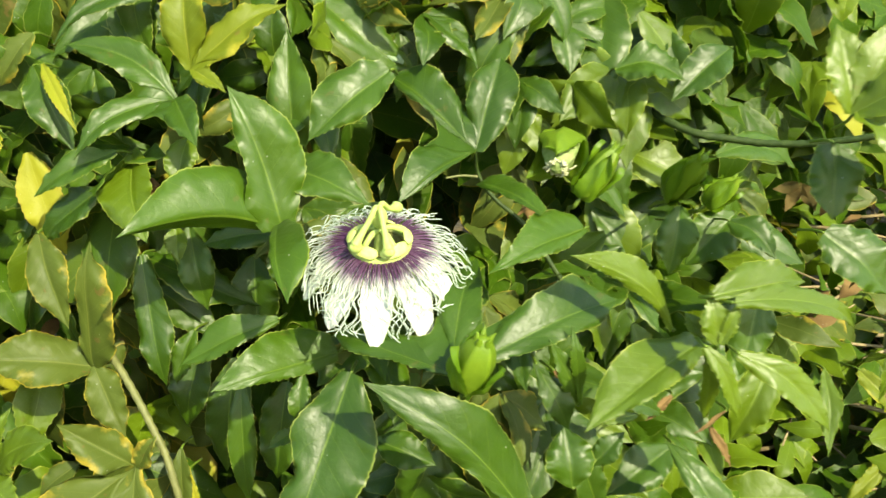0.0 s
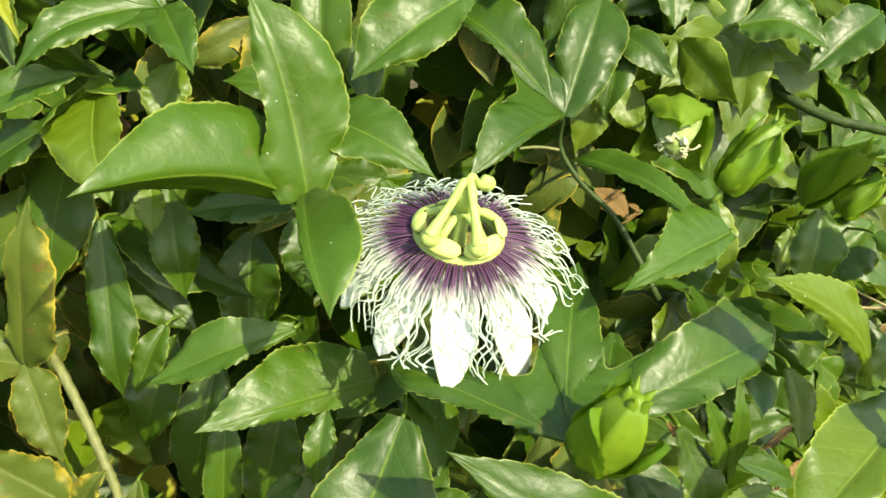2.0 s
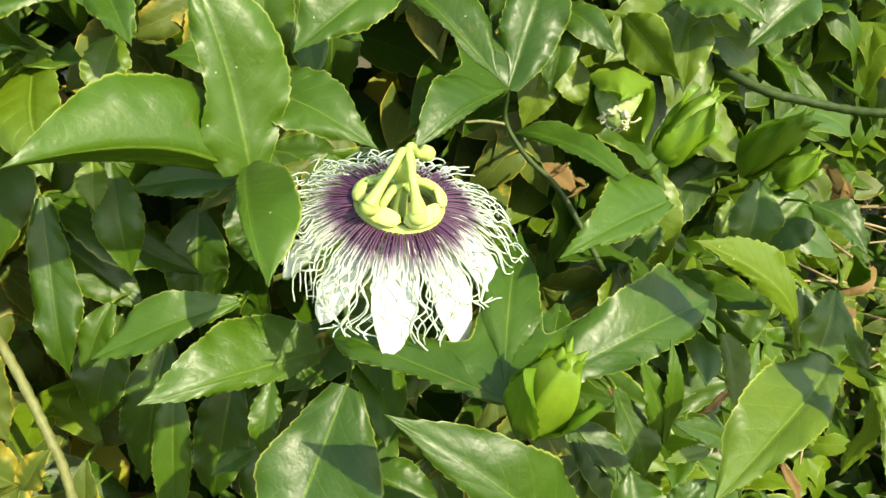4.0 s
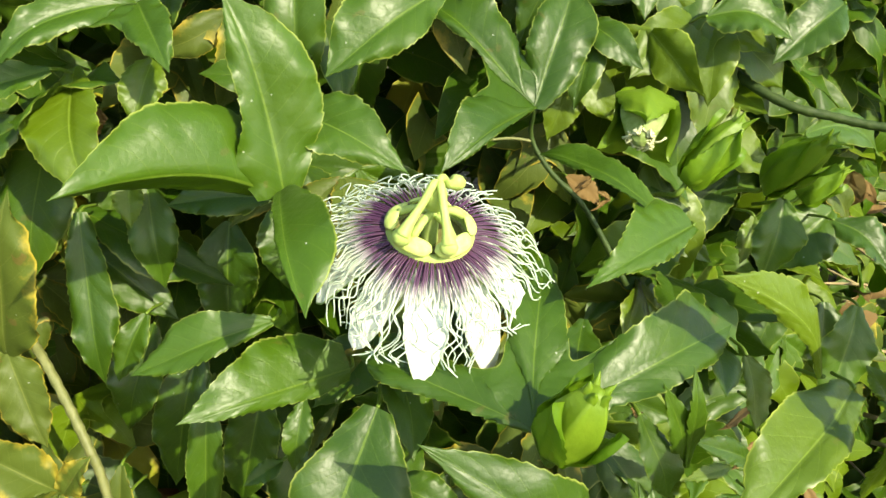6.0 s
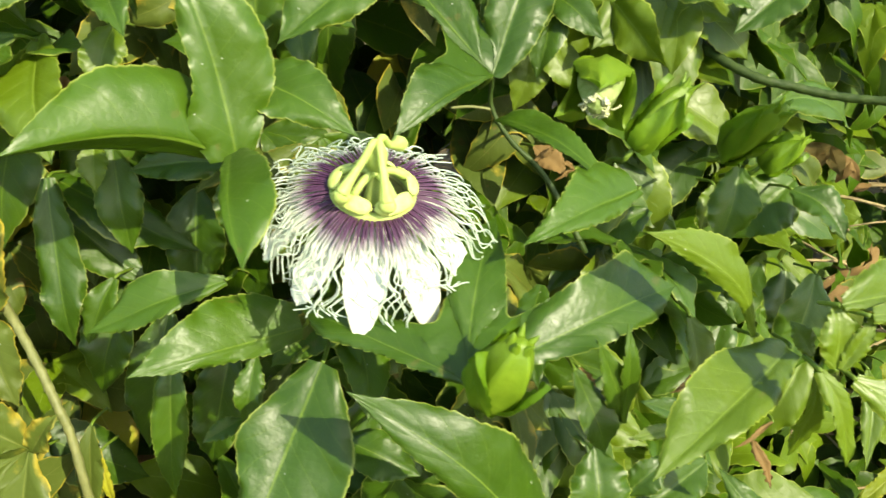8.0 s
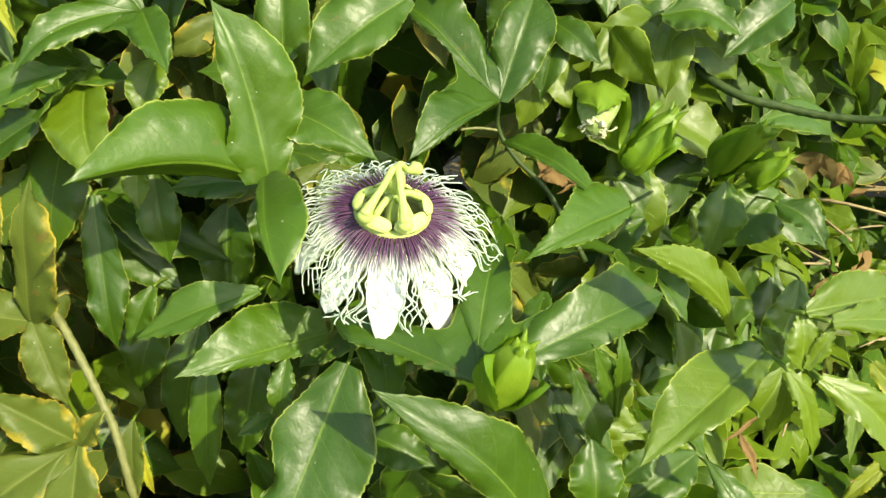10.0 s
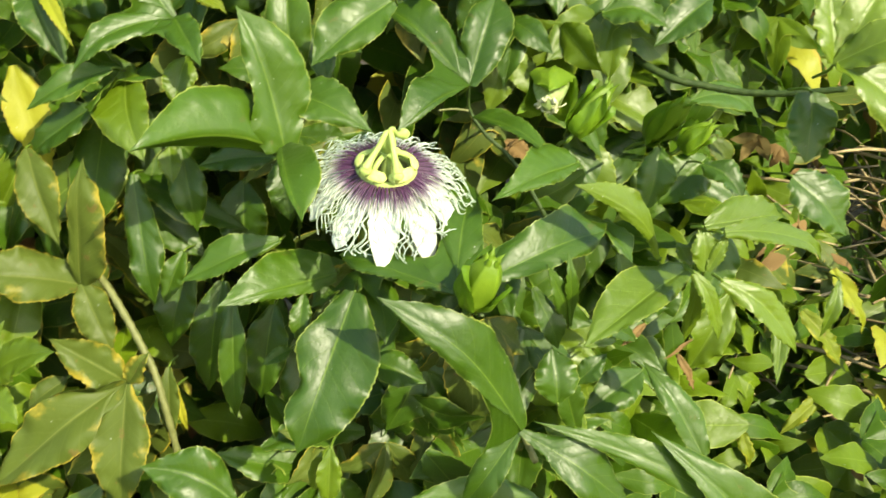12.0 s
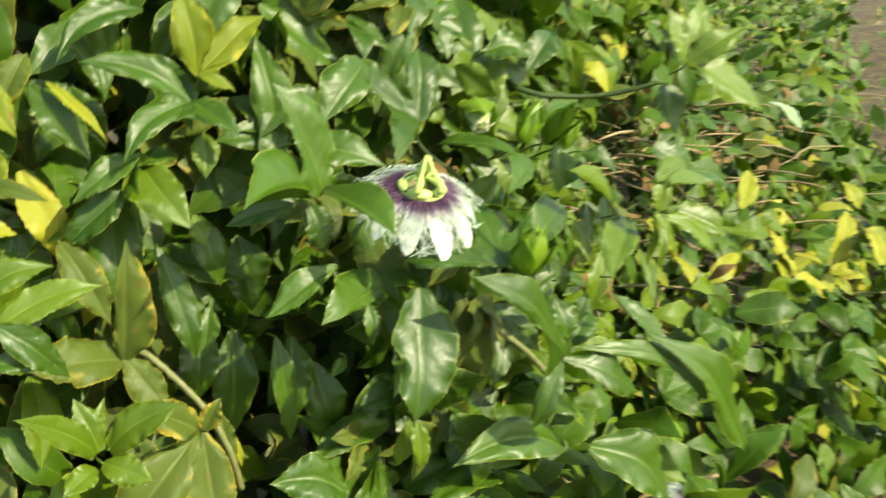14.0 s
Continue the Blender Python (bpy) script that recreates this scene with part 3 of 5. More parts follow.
leaf(left, OLD, 21,
     ((-0.1612, 0.3520, 0.3491), (-0.1945, 0.3450, 0.3795), 0.0231, 0, 0.09, 0, 0.6, 0.06, 0),
     ((-0.1612, 0.3520, 0.3491), (-0.2283, 0.3300, 0.2955), 0.0336, 0, 0.09, 0, 0.45, 0.06, 0),
     ((-0.1607, 0.3520, 0.3485), (-0.1636, 0.3300, 0.2793), 0.0298, 0, 0.09, 0, 0.45, 0.06, 0),
     ((-0.1584, 0.3520, 0.3493), (-0.1469, 0.3520, 0.3685), 0.0138, 0, 0.09, 0, 0.45, 0.06, 0), webbed=0.4)
leaf(left, OLD, 22,
     ((-0.1955, 0.3600, 0.3454), (-0.2141, 0.3500, 0.3325), 0.0153, 0, 0.09, 0, 0.45, 0.06, 0))
leaf(mid, GREEN, 23,
     ((-0.0760, 0.3350, 0.4430), (-0.1220, 0.3270, 0.4230), ((1.6, 4.1, 6.1, 6.9, 4.5), (1.6, 7.3, 10.9, 10.1, 5.3)), 0, 0.07, 0.000, (0.3, 0.3), 0.05, 0))
leaf(mid, GREEN, 24,
     ((-0.0490, 0.3320, 0.4270), (-0.0990, 0.2970, 0.4270), ((3.7, 5.9, 5.6, 4.1, 3.0), (9.3, 17.0, 18.2, 15.6, 8.5)), -9, 0.04, 0.000, (-0.5, 0.0), 0.05, 0))
leaf(mid, GREEN, 25,
     ((-0.0390, 0.3020, 0.4330), (-0.0620, 0.2620, 0.3740), ((5.3, 17.3, 23.6, 20.2, 14.9), (4.8, 11.5, 15.9, 10.1, 11.1)), 0, 0.05, 0.000, (0.15, 0.15), 0.06, 0))
leaf(mid, LIME, 26,
     ((-0.0488, 0.2900, 0.3551), (-0.0497, 0.2850, 0.3231), 0.0127, 0, 0.09, 0, 0.45, 0.06, 0))
leaf(mid, GREEN, 27,
     ((-0.0324, 0.3300, 0.3801), (-0.0022, 0.3200, 0.3722), 0.0188, 0, 0.09, 0, 0.45, 0.06, 0))
leaf(mid, GREEN, 28,
     ((0.0040, 0.2760, 0.4470), (-0.0470, 0.3050, 0.4510), ((1.4, 3.4, 4.1, 5.1, 5.8), (1.7, 5.1, 8.8, 9.8, 7.6)), 0, 0.05, 0.000, (0.1, 0.2), 0.05, 0),
     ((0.0040, 0.2760, 0.4470), (0.0170, 0.3450, 0.4710), ((1.5, 4.0, 8.8, 8.8, 6.2), (1.5, 4.0, 9.5, 8.0, 5.5)), 0, 0.05, -0.035, (0.15, 0.2), 0.05, 0),
     ((0.0040, 0.2760, 0.4470), (0.0800, 0.3250, 0.4580), ((1.4, 6.9, 12.7, 13.7, 15.8), (1.4, 4.5, 7.9, 8.6, 7.9)), 0, 0.07, 0.000, (0.15, 0.2), 0.05, 0), webbed=0.42)
leaf(right, GREEN, 30,
     ((0.0350, 0.2640, 0.3860), (0.0110, 0.2580, 0.3470), ((1.9, 4.7, 7.1, 7.1, 4.7), (1.9, 5.2, 7.5, 7.1, 4.7)), 0, 0.09, 0.000, (0.25, 0.25), 0.05, 0),
     ((0.0350, 0.2640, 0.3860), (-0.0290, 0.2580, 0.4540), ((1.8, 5.0, 6.9, 6.9, 5.0), (3.4, 12.9, 16.5, 14.7, 9.2)), 0, 0.1, 0.054, (-0.3, 0.1), 0.05, 0),
     ((0.0350, 0.2640, 0.3860), (0.0870, 0.2550, 0.3520), ((1.5, 6.3, 12.7, 12.2, 7.3), (1.5, 4.9, 9.3, 10.7, 7.8)), 0, 0.1, 0.000, (0.1, 0.1), 0.05, 0), webbed=0.36)
leaf(right, LIME, 31,
     ((0.0960, 0.2950, 0.4570), (0.0490, 0.2840, 0.4940), ((1.6, 2.6, 3.6, 3.2, 2.4), (1.6, 5.3, 7.7, 8.5, 5.5)), 0, 0.09, 0.086, (-0.9, 0.1), 0.05, 0))
leaf(right, LIME, 32,
     ((0.1110, 0.3000, 0.4500), (0.0520, 0.2440, 0.4420), ((4.0, 6.4, 8.1, 7.2, 4.4), (5.0, 10.1, 13.7, 13.7, 8.9)), 8, 0.06, 0.000, (0.35, 0.25), 0.05, 0))
leaf(right, GREEN, 33,
     ((0.0660, 0.3450, 0.4840), (0.0200, 0.3000, 0.4810), ((2.5, 5.1, 6.2, 5.5, 2.9), (10.0, 16.7, 14.5, 9.8, 4.7)), 0, 0.05, 0.000, (0.1, 0.1), 0.05, 0),
     ((0.0450, 0.3350, 0.4940), (0.0170, 0.3850, 0.4930), ((1.3, 2.6, 3.1, 3.1, 2.3), (3.1, 6.2, 8.8, 9.8, 6.2)), 0, 0.1, 0.000, (-0.4, 0.1), 0.05, 0))
leaf(right, GREEN, 34,
     ((0.1270, 0.2750, 0.3630), (0.0990, 0.2990, 0.4010), ((2.9, 5.8, 6.7, 5.8, 3.8), (3.8, 8.7, 10.6, 8.7, 5.3)), 0, 0.09, 0.000, (0.2, 0.2), 0.05, 0))
leaf(right, GREEN, 35,
     ((0.1160, 0.3400, 0.3688), (0.0797, 0.3200, 0.3542), 0.0225, 0, 0.09, 0, 0.45, 0.06, 0))
leaf(right, GREEN, 36,
     ((0.0756, 0.3100, 0.3509), (0.0579, 0.3200, 0.3923), 0.0169, 0, 0.09, 0, 0.45, 0.06, 0))
leaf(right, LIME, 39,
     ((0.1130, 0.2680, 0.4600), (0.1500, 0.2620, 0.4290), ((2.2, 5.5, 7.4, 7.2, 4.4), (2.2, 5.5, 7.2, 6.6, 4.1)), 0, 0.08, -0.068, (0.2, 0.2), 0.05, 0))
leaf(right, LIME, 40,
     ((0.2938, 0.4600, 0.3680), (0.2853, 0.4500, 0.3271), 0.0118, 0, 0.09, 0, 0.45, 0.06, 0))
leaf(right, LIME, 41,
     ((0.0980, 0.2620, 0.4660), (0.1120, 0.2580, 0.4370), ((1.6, 3.5, 4.3, 4.0, 2.4), (1.6, 3.5, 4.3, 4.0, 2.4)), 0, 0.07, -0.049, (0.25, 0.25), 0.05, 0),
     ((0.1000, 0.2660, 0.4630), (0.1050, 0.2750, 0.4270), ((1.5, 3.3, 3.9, 3.6, 2.4), (1.5, 3.3, 3.9, 3.6, 2.4)), 0, 0.07, 0.000, (0.25, 0.25), 0.05, 0))
leaf(right, LIME, 43,
     ((0.1060, 0.2620, 0.4840), (0.1690, 0.2900, 0.4590), ((2.2, 6.0, 7.1, 6.0, 3.8), (2.2, 4.4, 5.5, 4.9, 3.3)), 0, 0.1, -0.052, (0.2, 0.2), 0.05, 0))
leaf(right, GREEN, 44,
     ((0.1657, 0.4700, 0.4866), (0.2409, 0.5105, 0.4560), 0.0217, 0, 0.09, -0.15, 0.45, 0.06, 0))
leaf(right, GREEN, 45,
     ((0.0996, 0.4600, 0.5400), (0.1373, 0.4500, 0.5341), 0.0276, 0, 0.09, -0.15, 0.45, 0.06, 0))
leaf(right, GREEN, 46,
     ((0.1673, 0.4700, 0.5503), (0.1299, 0.4500, 0.5222), 0.0248, 0, 0.09, 0, 0.45, 0.06, 0))
leaf(right, LIME, 47,
     ((0.1640, 0.3150, 0.5420), (0.1590, 0.3300, 0.5760), ((3.1, 7.8, 9.9, 8.8, 5.2), (3.1, 7.8, 9.9, 8.8, 5.2)), 0, 0.07, 0.000, (0.25, 0.25), 0.05, 0),
     ((0.1640, 0.3150, 0.5420), (0.1880, 0.3300, 0.5820), ((3.2, 8.0, 10.4, 8.8, 5.2), (3.2, 8.0, 10.4, 8.8, 5.2)), 0, 0.07, 0.000, (0.25, 0.25), 0.05, 0),
     ((0.1640, 0.3150, 0.5420), (0.1990, 0.3000, 0.5640), ((3.0, 7.6, 9.1, 7.6, 4.6), (3.0, 7.6, 9.1, 7.6, 4.6)), 0, 0.07, 0.000, (0.25, 0.25), 0.05, 0),
     ((0.1640, 0.3150, 0.5420), (0.2210, 0.3000, 0.5060), ((4.8, 10.8, 13.3, 12.1, 7.2), (4.8, 10.8, 13.3, 12.1, 7.2)), 0, 0.07, 0.000, (0.25, 0.25), 0.05, 0))
leaf(right, GREEN, 48,
     ((0.1700, 0.3380, 0.5250), (0.1690, 0.3250, 0.4940), ((6.7, 10.0, 11.1, 10.6, 7.8), (6.7, 10.0, 11.1, 10.6, 7.8)), 0, 0.07, 0.000, (0.2, 0.2), 0.05, 0))
leaf(right, GREEN, 49,
     ((0.1840, 0.3600, 0.4760), (0.2160, 0.3500, 0.4480), ((6.6, 14.0, 17.0, 14.8, 8.9), (6.6, 12.5, 14.0, 12.5, 8.1)), 0, 0.07, 0.000, (0.2, 0.2), 0.05, 0))
leaf(right, GREEN, 50,
     ((0.1260, 0.4000, 0.4769), (0.1207, 0.3900, 0.4415), 0.0215, 0, 0.09, 0, 0.45, 0.06, 0))
leaf(mid, GREEN, 51,
     ((-0.0633, 0.3200, 0.4225), (-0.0656, 0.3100, 0.3993), 0.0104, 0, 0.09, 0, 0.45, 0.06, 0))
leaf(mid, OLD, 52,
     ((-0.0523, 0.3300, 0.4134), (-0.0617, 0.3200, 0.3977), 0.0057, 0, 0.09, 0, 0.45, 0.06, 0))
leaf(mid, GREEN, 53,
     ((-0.0724, 0.3400, 0.3792), (-0.0855, 0.3300, 0.3750), 0.0086, 0, 0.09, 0, 0.45, 0.06, 0))
leaf(mid, GREEN, 54,
     ((-0.0825, 0.3850, 0.4682), (-0.1247, 0.3900, 0.4595), 0.0172, 0, 0.09, 0, 0.45, 0.06, 0))
leaf(mid, LIME, 55,
     ((-0.1409, 0.4000, 0.4660), (-0.1382, 0.3900, 0.4490), 0.0126, 0, 0.09, 0, 0.45, 0.06, 0))
leaf(mid, GREEN, 56,
     ((-0.0779, 0.3700, 0.4724), (-0.0735, 0.3600, 0.4418), 0.0200, 0, 0.09, 0, 0.45, 0.06, 0))
leaf(mid, GREEN, 57,
     ((-0.1373, 0.4100, 0.4626), (-0.1292, 0.4000, 0.4171), 0.0204, 0, 0.09, 0, 0.45, 0.06, 0))
leaf(mid, GREEN, 58,
     ((-0.1690, 0.4250, 0.4230), (-0.1280, 0.4150, 0.3940), ((2.5, 10.9, 14.4, 12.4, 6.4), (2.5, 9.9, 12.9, 10.9, 5.9)), 0, 0.07, 0.000, (0.25, 0.25), 0.05, 0))
leaf(mid, GREEN, 59,
     ((-0.1379, 0.4000, 0.4049), (-0.1483, 0.3900, 0.3765), 0.0155, 0, 0.09, 0, 0.45, 0.06, 0))
leaf(mid, GREEN, 60,
     ((-0.1061, 0.3700, 0.3884), (-0.1058, 0.3600, 0.3191), 0.0160, 0, 0.09, 0, 0.45, 0.06, 0))
leaf(mid, GREEN, 61,
     ((-0.1407, 0.4200, 0.3881), (-0.1531, 0.4100, 0.3344), 0.0254, 0, 0.09, 0, 0.45, 0.06, 0))
leaf(mid, GREEN, 62,
     ((-0.1216, 0.4200, 0.3766), (-0.1319, 0.4100, 0.3037), 0.0293, 0, 0.09, 0, 0.45, 0.06, 0))
leaf(mid, GREEN, 63,
     ((-0.0882, 0.4000, 0.3719), (-0.0965, 0.3900, 0.3121), 0.0268, 0, 0.09, 0, 0.45, 0.06, 0))
leaf(mid, GREEN, 64,
     ((-0.0750, 0.4000, 0.3493), (-0.0669, 0.3900, 0.2858), 0.0276, 0, 0.09, 0, 0.45, 0.06, 0))
leaf(mid, GREEN, 65,
     ((-0.1081, 0.4300, 0.4374), (-0.1071, 0.4200, 0.3868), 0.0299, 0, 0.09, 0, 0.45, 0.06, 0))
leaf(left, TURN, 66,
     ((-0.1260, 0.4076, 0.5469), (-0.1284, 0.4200, 0.5982), 0.0234, 0, 0.09, 0, 0.45, 0.06, 0),
     ((-0.1260, 0.4076, 0.5469), (-0.0788, 0.4250, 0.5784), 0.0209, 0, 0.09, 0, 0.45, 0.06, 0),
     ((-0.1260, 0.4076, 0.5469), (-0.1072, 0.4000, 0.5364), 0.0099, 0, 0.09, 0, 0.45, 0.06, 0), webbed=0.4)
leaf(left, GREEN, 67,
     ((-0.1464, 0.4500, 0.5827), (-0.1994, 0.4200, 0.5586), 0.0178, 0, 0.09, 0.12, 0.45, 0.06, 0))
leaf(mid, PALE_SHEEN, 68,
     ((-0.0210, 0.4600, 0.5435), (-0.0639, 0.4700, 0.5550), 0.0108, 0, 0.09, 0.1, 0.45, 0.06, 0))
leaf(left, GREEN, 69,
     ((-0.0950, 0.2900, 0.3221), (-0.1385, 0.2900, 0.3434), 0.0284, 0, 0.09, 0.1, 0.45, 0.06, 0))
leaf(mid, LIME, 70,
     ((-0.0576, 0.3000, 0.3223), (-0.0483, 0.3000, 0.3511), 0.0127, 0, 0.09, 0, 0.45, 0.06, 0))
leaf(right, GREEN, 71,
     ((0.0755, 0.3100, 0.2838), (-0.0214, 0.3000, 0.3065), 0.0295, 0, 0.09, 0.1, 0.45, 0.06, 0))
leaf(right, GREEN, 72,
     ((0.0693, 0.2750, 0.3067), (0.1245, 0.2550, 0.2565), 0.0417, 0, 0.09, -0.1, 0.45, 0.06, 0))
leaf(right, GREEN, 73,
     ((0.1840, 0.2500, 0.2820), (0.0930, 0.2500, 0.3950), ((4.5, 12.4, 12.4, 9.0, 5.6), (5.1, 11.3, 15.8, 16.9, 10.1)), 0, 0.08, 0.019, (0.1, 0.3), 0.05, 0))
leaf(right, GREEN, 74,
     ((0.1510, 0.2550, 0.3300), (0.0410, 0.2600, 0.3940), ((2.5, 4.9, 5.7, 4.9, 3.3), (3.3, 7.0, 9.0, 8.2, 4.9)), 0, 0.1, 0.051, (-0.4, 0.3), 0.05, 0))
leaf(right, OLD, 75,
     ((0.5121, 0.4500, 0.1524), (0.4217, 0.4300, 0.1139), 0.0348, 0, 0.09, 0, 0.45, 0.06, 0))
leaf(right, LIME, 76,
     ((0.4971, 0.5000, 0.1851), (0.6042, 0.4800, 0.1669), 0.0305, 0, 0.09, -0.12, 0.45, 0.06, 0))
leaf(right, LIME, 77,
     ((0.2017, 0.4300, 0.3703), (0.1789, 0.4200, 0.3154), 0.0268, 0, 0.09, 0, 0.45, 0.06, 0))
leaf(right, GREEN, 78,
     ((0.4071, 0.5200, 0.2755), (0.4505, 0.5000, 0.1895), 0.0383, 0, 0.09, 0, 0.45, 0.06, 0))
leaf(right, GREEN, 79,
     ((0.5351, 0.6000, 0.3342), (0.4279, 0.5800, 0.3752), 0.0369, 0, 0.09, 0, 0.45, 0.06, 0))
leaf(right, LIME, 80,
     ((0.3865, 0.5500, 0.3430), (0.4543, 0.5200, 0.3068), 0.0376, 0, 0.09, 0, 0.45, 0.06, 0))
leaf(right, PALE_SHEEN, 81,
     ((0.7870, 0.7000, 0.3537), (0.7067, 0.7000, 0.4072), 0.0243, 0, 0.09, 0, 0.45, 0.06, 0))
leaf(left, OLD, 82,
     ((-0.1448, 0.3750, 0.3442), (-0.1437, 0.3650, 0.3014), 0.0132, 0, 0.09, 0, 0.45, 0.06, 0))
leaf(left, YELLOW, 83,
     ((-0.1404, 0.3700, 0.3330), (-0.1360, 0.3700, 0.3030), 0.0054, 0, 0.09, 0, 0.45, 0.06, 0))
leaf(left, TURN, 84,
     ((-0.2463, 0.4200, 0.5542), (-0.2251, 0.4000, 0.5245), 0.0221, 0, 0.09, 0, 0.45, 0.06, 0))
leaf(left, OLD, 85,
     ((-0.2134, 0.4300, 0.5628), (-0.2319, 0.4200, 0.5357), 0.0189, 0, 0.09, 0, 0.45, 0.06, 0))
leaf(left, OLD, 86,
     ((-0.2543, 0.4100, 0.4989), (-0.2162, 0.3900, 0.4903), 0.0128, 0, 0.09, 0, 0.45, 0.06, 0))
leaf(left, YELLOW, 87,
     ((-0.2592, 0.4000, 0.4788), (-0.2343, 0.3900, 0.4743), 0.0146, 0, 0.09, 0, 0.45, 0.06, 0))
leaf(left, TURN, 88,
     ((-0.2380, 0.4200, 0.5147), (-0.2427, 0.4100, 0.4897), 0.0163, 0, 0.09, 0, 0.45, 0.06, 0))
leaf(right, YELLOW, 89,
     ((0.5837, 0.4805, 0.2600), (0.6751, 0.5331, 0.3000), 0.0309, 0, 0.09, 0, 0.45, 0.06, 0))
leaf(right, YELLOW, 90,
     ((0.6094, 0.4360, 0.2700), (0.6344, 0.4805, 0.3000), 0.0294, 0, 0.09, 0, 0.45, 0.06, 0))
leaf(right, YELLOW, 91,
     ((0.4867, 0.5370, 0.3300), (0.5405, 0.5777, 0.3600), 0.0266, 0, 0.09, 0, 0.45, 0.06, 0))
leaf(right, LIME, 92,
     ((0.2270, 0.4157, 0.3700), (0.2220, 0.3848, 0.3300), 0.0125, 0, 0.09, 0, 0.45, 0.06, 0))
leaf(right, YELLOW, 93,
     ((0.6870, 0.5259, 0.3000), (0.6862, 0.5548, 0.3300), 0.0286, 0, 0.09, 0, 0.45, 0.06, 0))
leaf(right, TURN, 94,
     ((0.6762, 0.4603, 0.2700), (0.6088, 0.4822, 0.2900), 0.0335, 0, 0.09, 0, 0.45, 0.06, 0))
leaf(mid, LIME, 97,
     ((-0.1286, 0.4000, 0.5146), (-0.1333, 0.3850, 0.4916), 0.0168, 0, 0.09, 0, 0.5, 0.06, 0))
leaf(right, DRY, 98,
     ((0.0505, 0.4700, 0.4566), (0.0679, 0.4600, 0.4453), 0.0128, 0, 0.09, 0, 0.45, 0.06, 0))
leaf(mid, DRY, 99,
     ((-0.1617, 0.4300, 0.4847), (-0.1604, 0.4200, 0.4730), 0.0106, 0, 0.09, 0, 0.45, 0.06, 0))
leaf(right, GREEN, 100,
     ((0.0580, 0.2910, 0.4240), (0.0440, 0.2880, 0.4560), ((1.6, 4.0, 4.8, 4.4, 2.4), (1.6, 4.8, 5.4, 4.8, 2.8)), 0, 0.07, 0.000, (0.2, 0.2), 0.05, 0),
     ((0.0580, 0.2910, 0.4240), (0.0530, 0.2900, 0.4610), ((1.2, 1.5, 2.7, 3.3, 1.9), (1.2, 1.9, 3.5, 3.8, 2.3)), 0, 0.07, 0.000, (0.2, 0.2), 0.05, 0), webbed=0.15)
leaf(right, GREEN, 101,
     ((0.0390, 0.2890, 0.4440), (0.0540, 0.2860, 0.4140), ((1.5, 4.6, 6.2, 6.5, 4.2), (1.5, 3.9, 5.8, 5.8, 3.9)), 0, 0.07, 0.000, (0.1, 0.2), 0.05, 0))
leaf(right, GREEN, 102,
     ((0.0570, 0.2880, 0.3838), (0.0538, 0.3000, 0.4076), 0.0231, 0, 0.09, 0, 0.45, 0.06, 0))
leaf(right, GREEN, 103,
     ((0.0663, 0.2950, 0.3903), (0.0809, 0.3000, 0.4043), 0.0121, 0, 0.09, 0, 0.45, 0.06, 0))
leaf(right, GREEN, 104,
     ((0.1568, 0.4100, 0.4651), (0.1760, 0.3900, 0.4504), 0.0198, 0, 0.09, -0.1, 0.45, 0.06, 0))
leaf(right, GREEN, 105,
     ((0.1673, 0.4300, 0.4629), (0.1386, 0.4200, 0.4350), 0.0297, 0, 0.09, 0, 0.45, 0.06, 0))
leaf(right, LIME, 106,
     ((0.1257, 0.4200, 0.4607), (0.1201, 0.4100, 0.4412), 0.0123, 0, 0.09, 0, 0.45, 0.06, 0))
leaf(right, LIME, 107,
     ((0.0990, 0.2650, 0.4850), (0.1430, 0.2850, 0.4830), ((2.3, 8.2, 10.5, 8.7, 4.6), (1.8, 3.7, 5.0, 4.6, 2.7)), 0, 0.07, 0.000, (0.5, 0.3), 0.05, 0))
leaf(right, LIME, 108,
     ((0.1020, 0.2620, 0.4670), (0.0990, 0.2680, 0.4860), ((1.9, 5.3, 6.3, 4.8, 2.9), (1.9, 5.3, 6.8, 5.3, 2.9)), 0, 0.07, 0.000, (0.25, 0.25), 0.05, 0),
     ((0.1030, 0.2620, 0.4670), (0.1100, 0.2660, 0.4830), ((1.1, 2.6, 3.4, 2.8, 1.7), (1.1, 2.6, 3.4, 2.8, 1.7)), 0, 0.07, 0.000, (0.25, 0.25), 0.05, 0))
leaf(right, LIME, 109,
     ((0.0990, 0.2700, 0.4660), (0.0930, 0.2750, 0.4740), ((1.3, 3.1, 3.9, 3.4, 2.1), (1.3, 3.1, 3.9, 3.4, 2.1)), 0, 0.07, 0.000, (0.25, 0.25), 0.05, 0))
leaf(right, GREEN, 111,
     ((0.1710, 0.4200, 0.4200), (0.1710, 0.4100, 0.3864), 0.0246, 0, 0.09, 0, 0.45, 0.06, 0))
leaf(right, OLD, 112,
     ((0.2023, 0.4700, 0.4440), (0.1792, 0.4700, 0.4665), 0.0182, 0, 0.09, 0, 0.45, 0.06, 0))
leaf(right, DRY, 113,
     ((0.0670, 0.4450, 0.4550), (0.0570, 0.4400, 0.4500), ((0.7, 1.3, 1.2, 1.0, 0.6), (0.6, 1.2, 1.4, 1.0, 0.7)), 0, 0.07, 0.000, (1.2, 0.8), 0.3, 60),
     ((0.0660, 0.4450, 0.4550), (0.0580, 0.4400, 0.4600), ((0.7, 1.6, 1.7, 1.6, 1.0), (0.7, 1.6, 1.7, 1.6, 1.0)), 0, 0.07, 0.000, (0.6, 0.4), 0.14, 40))
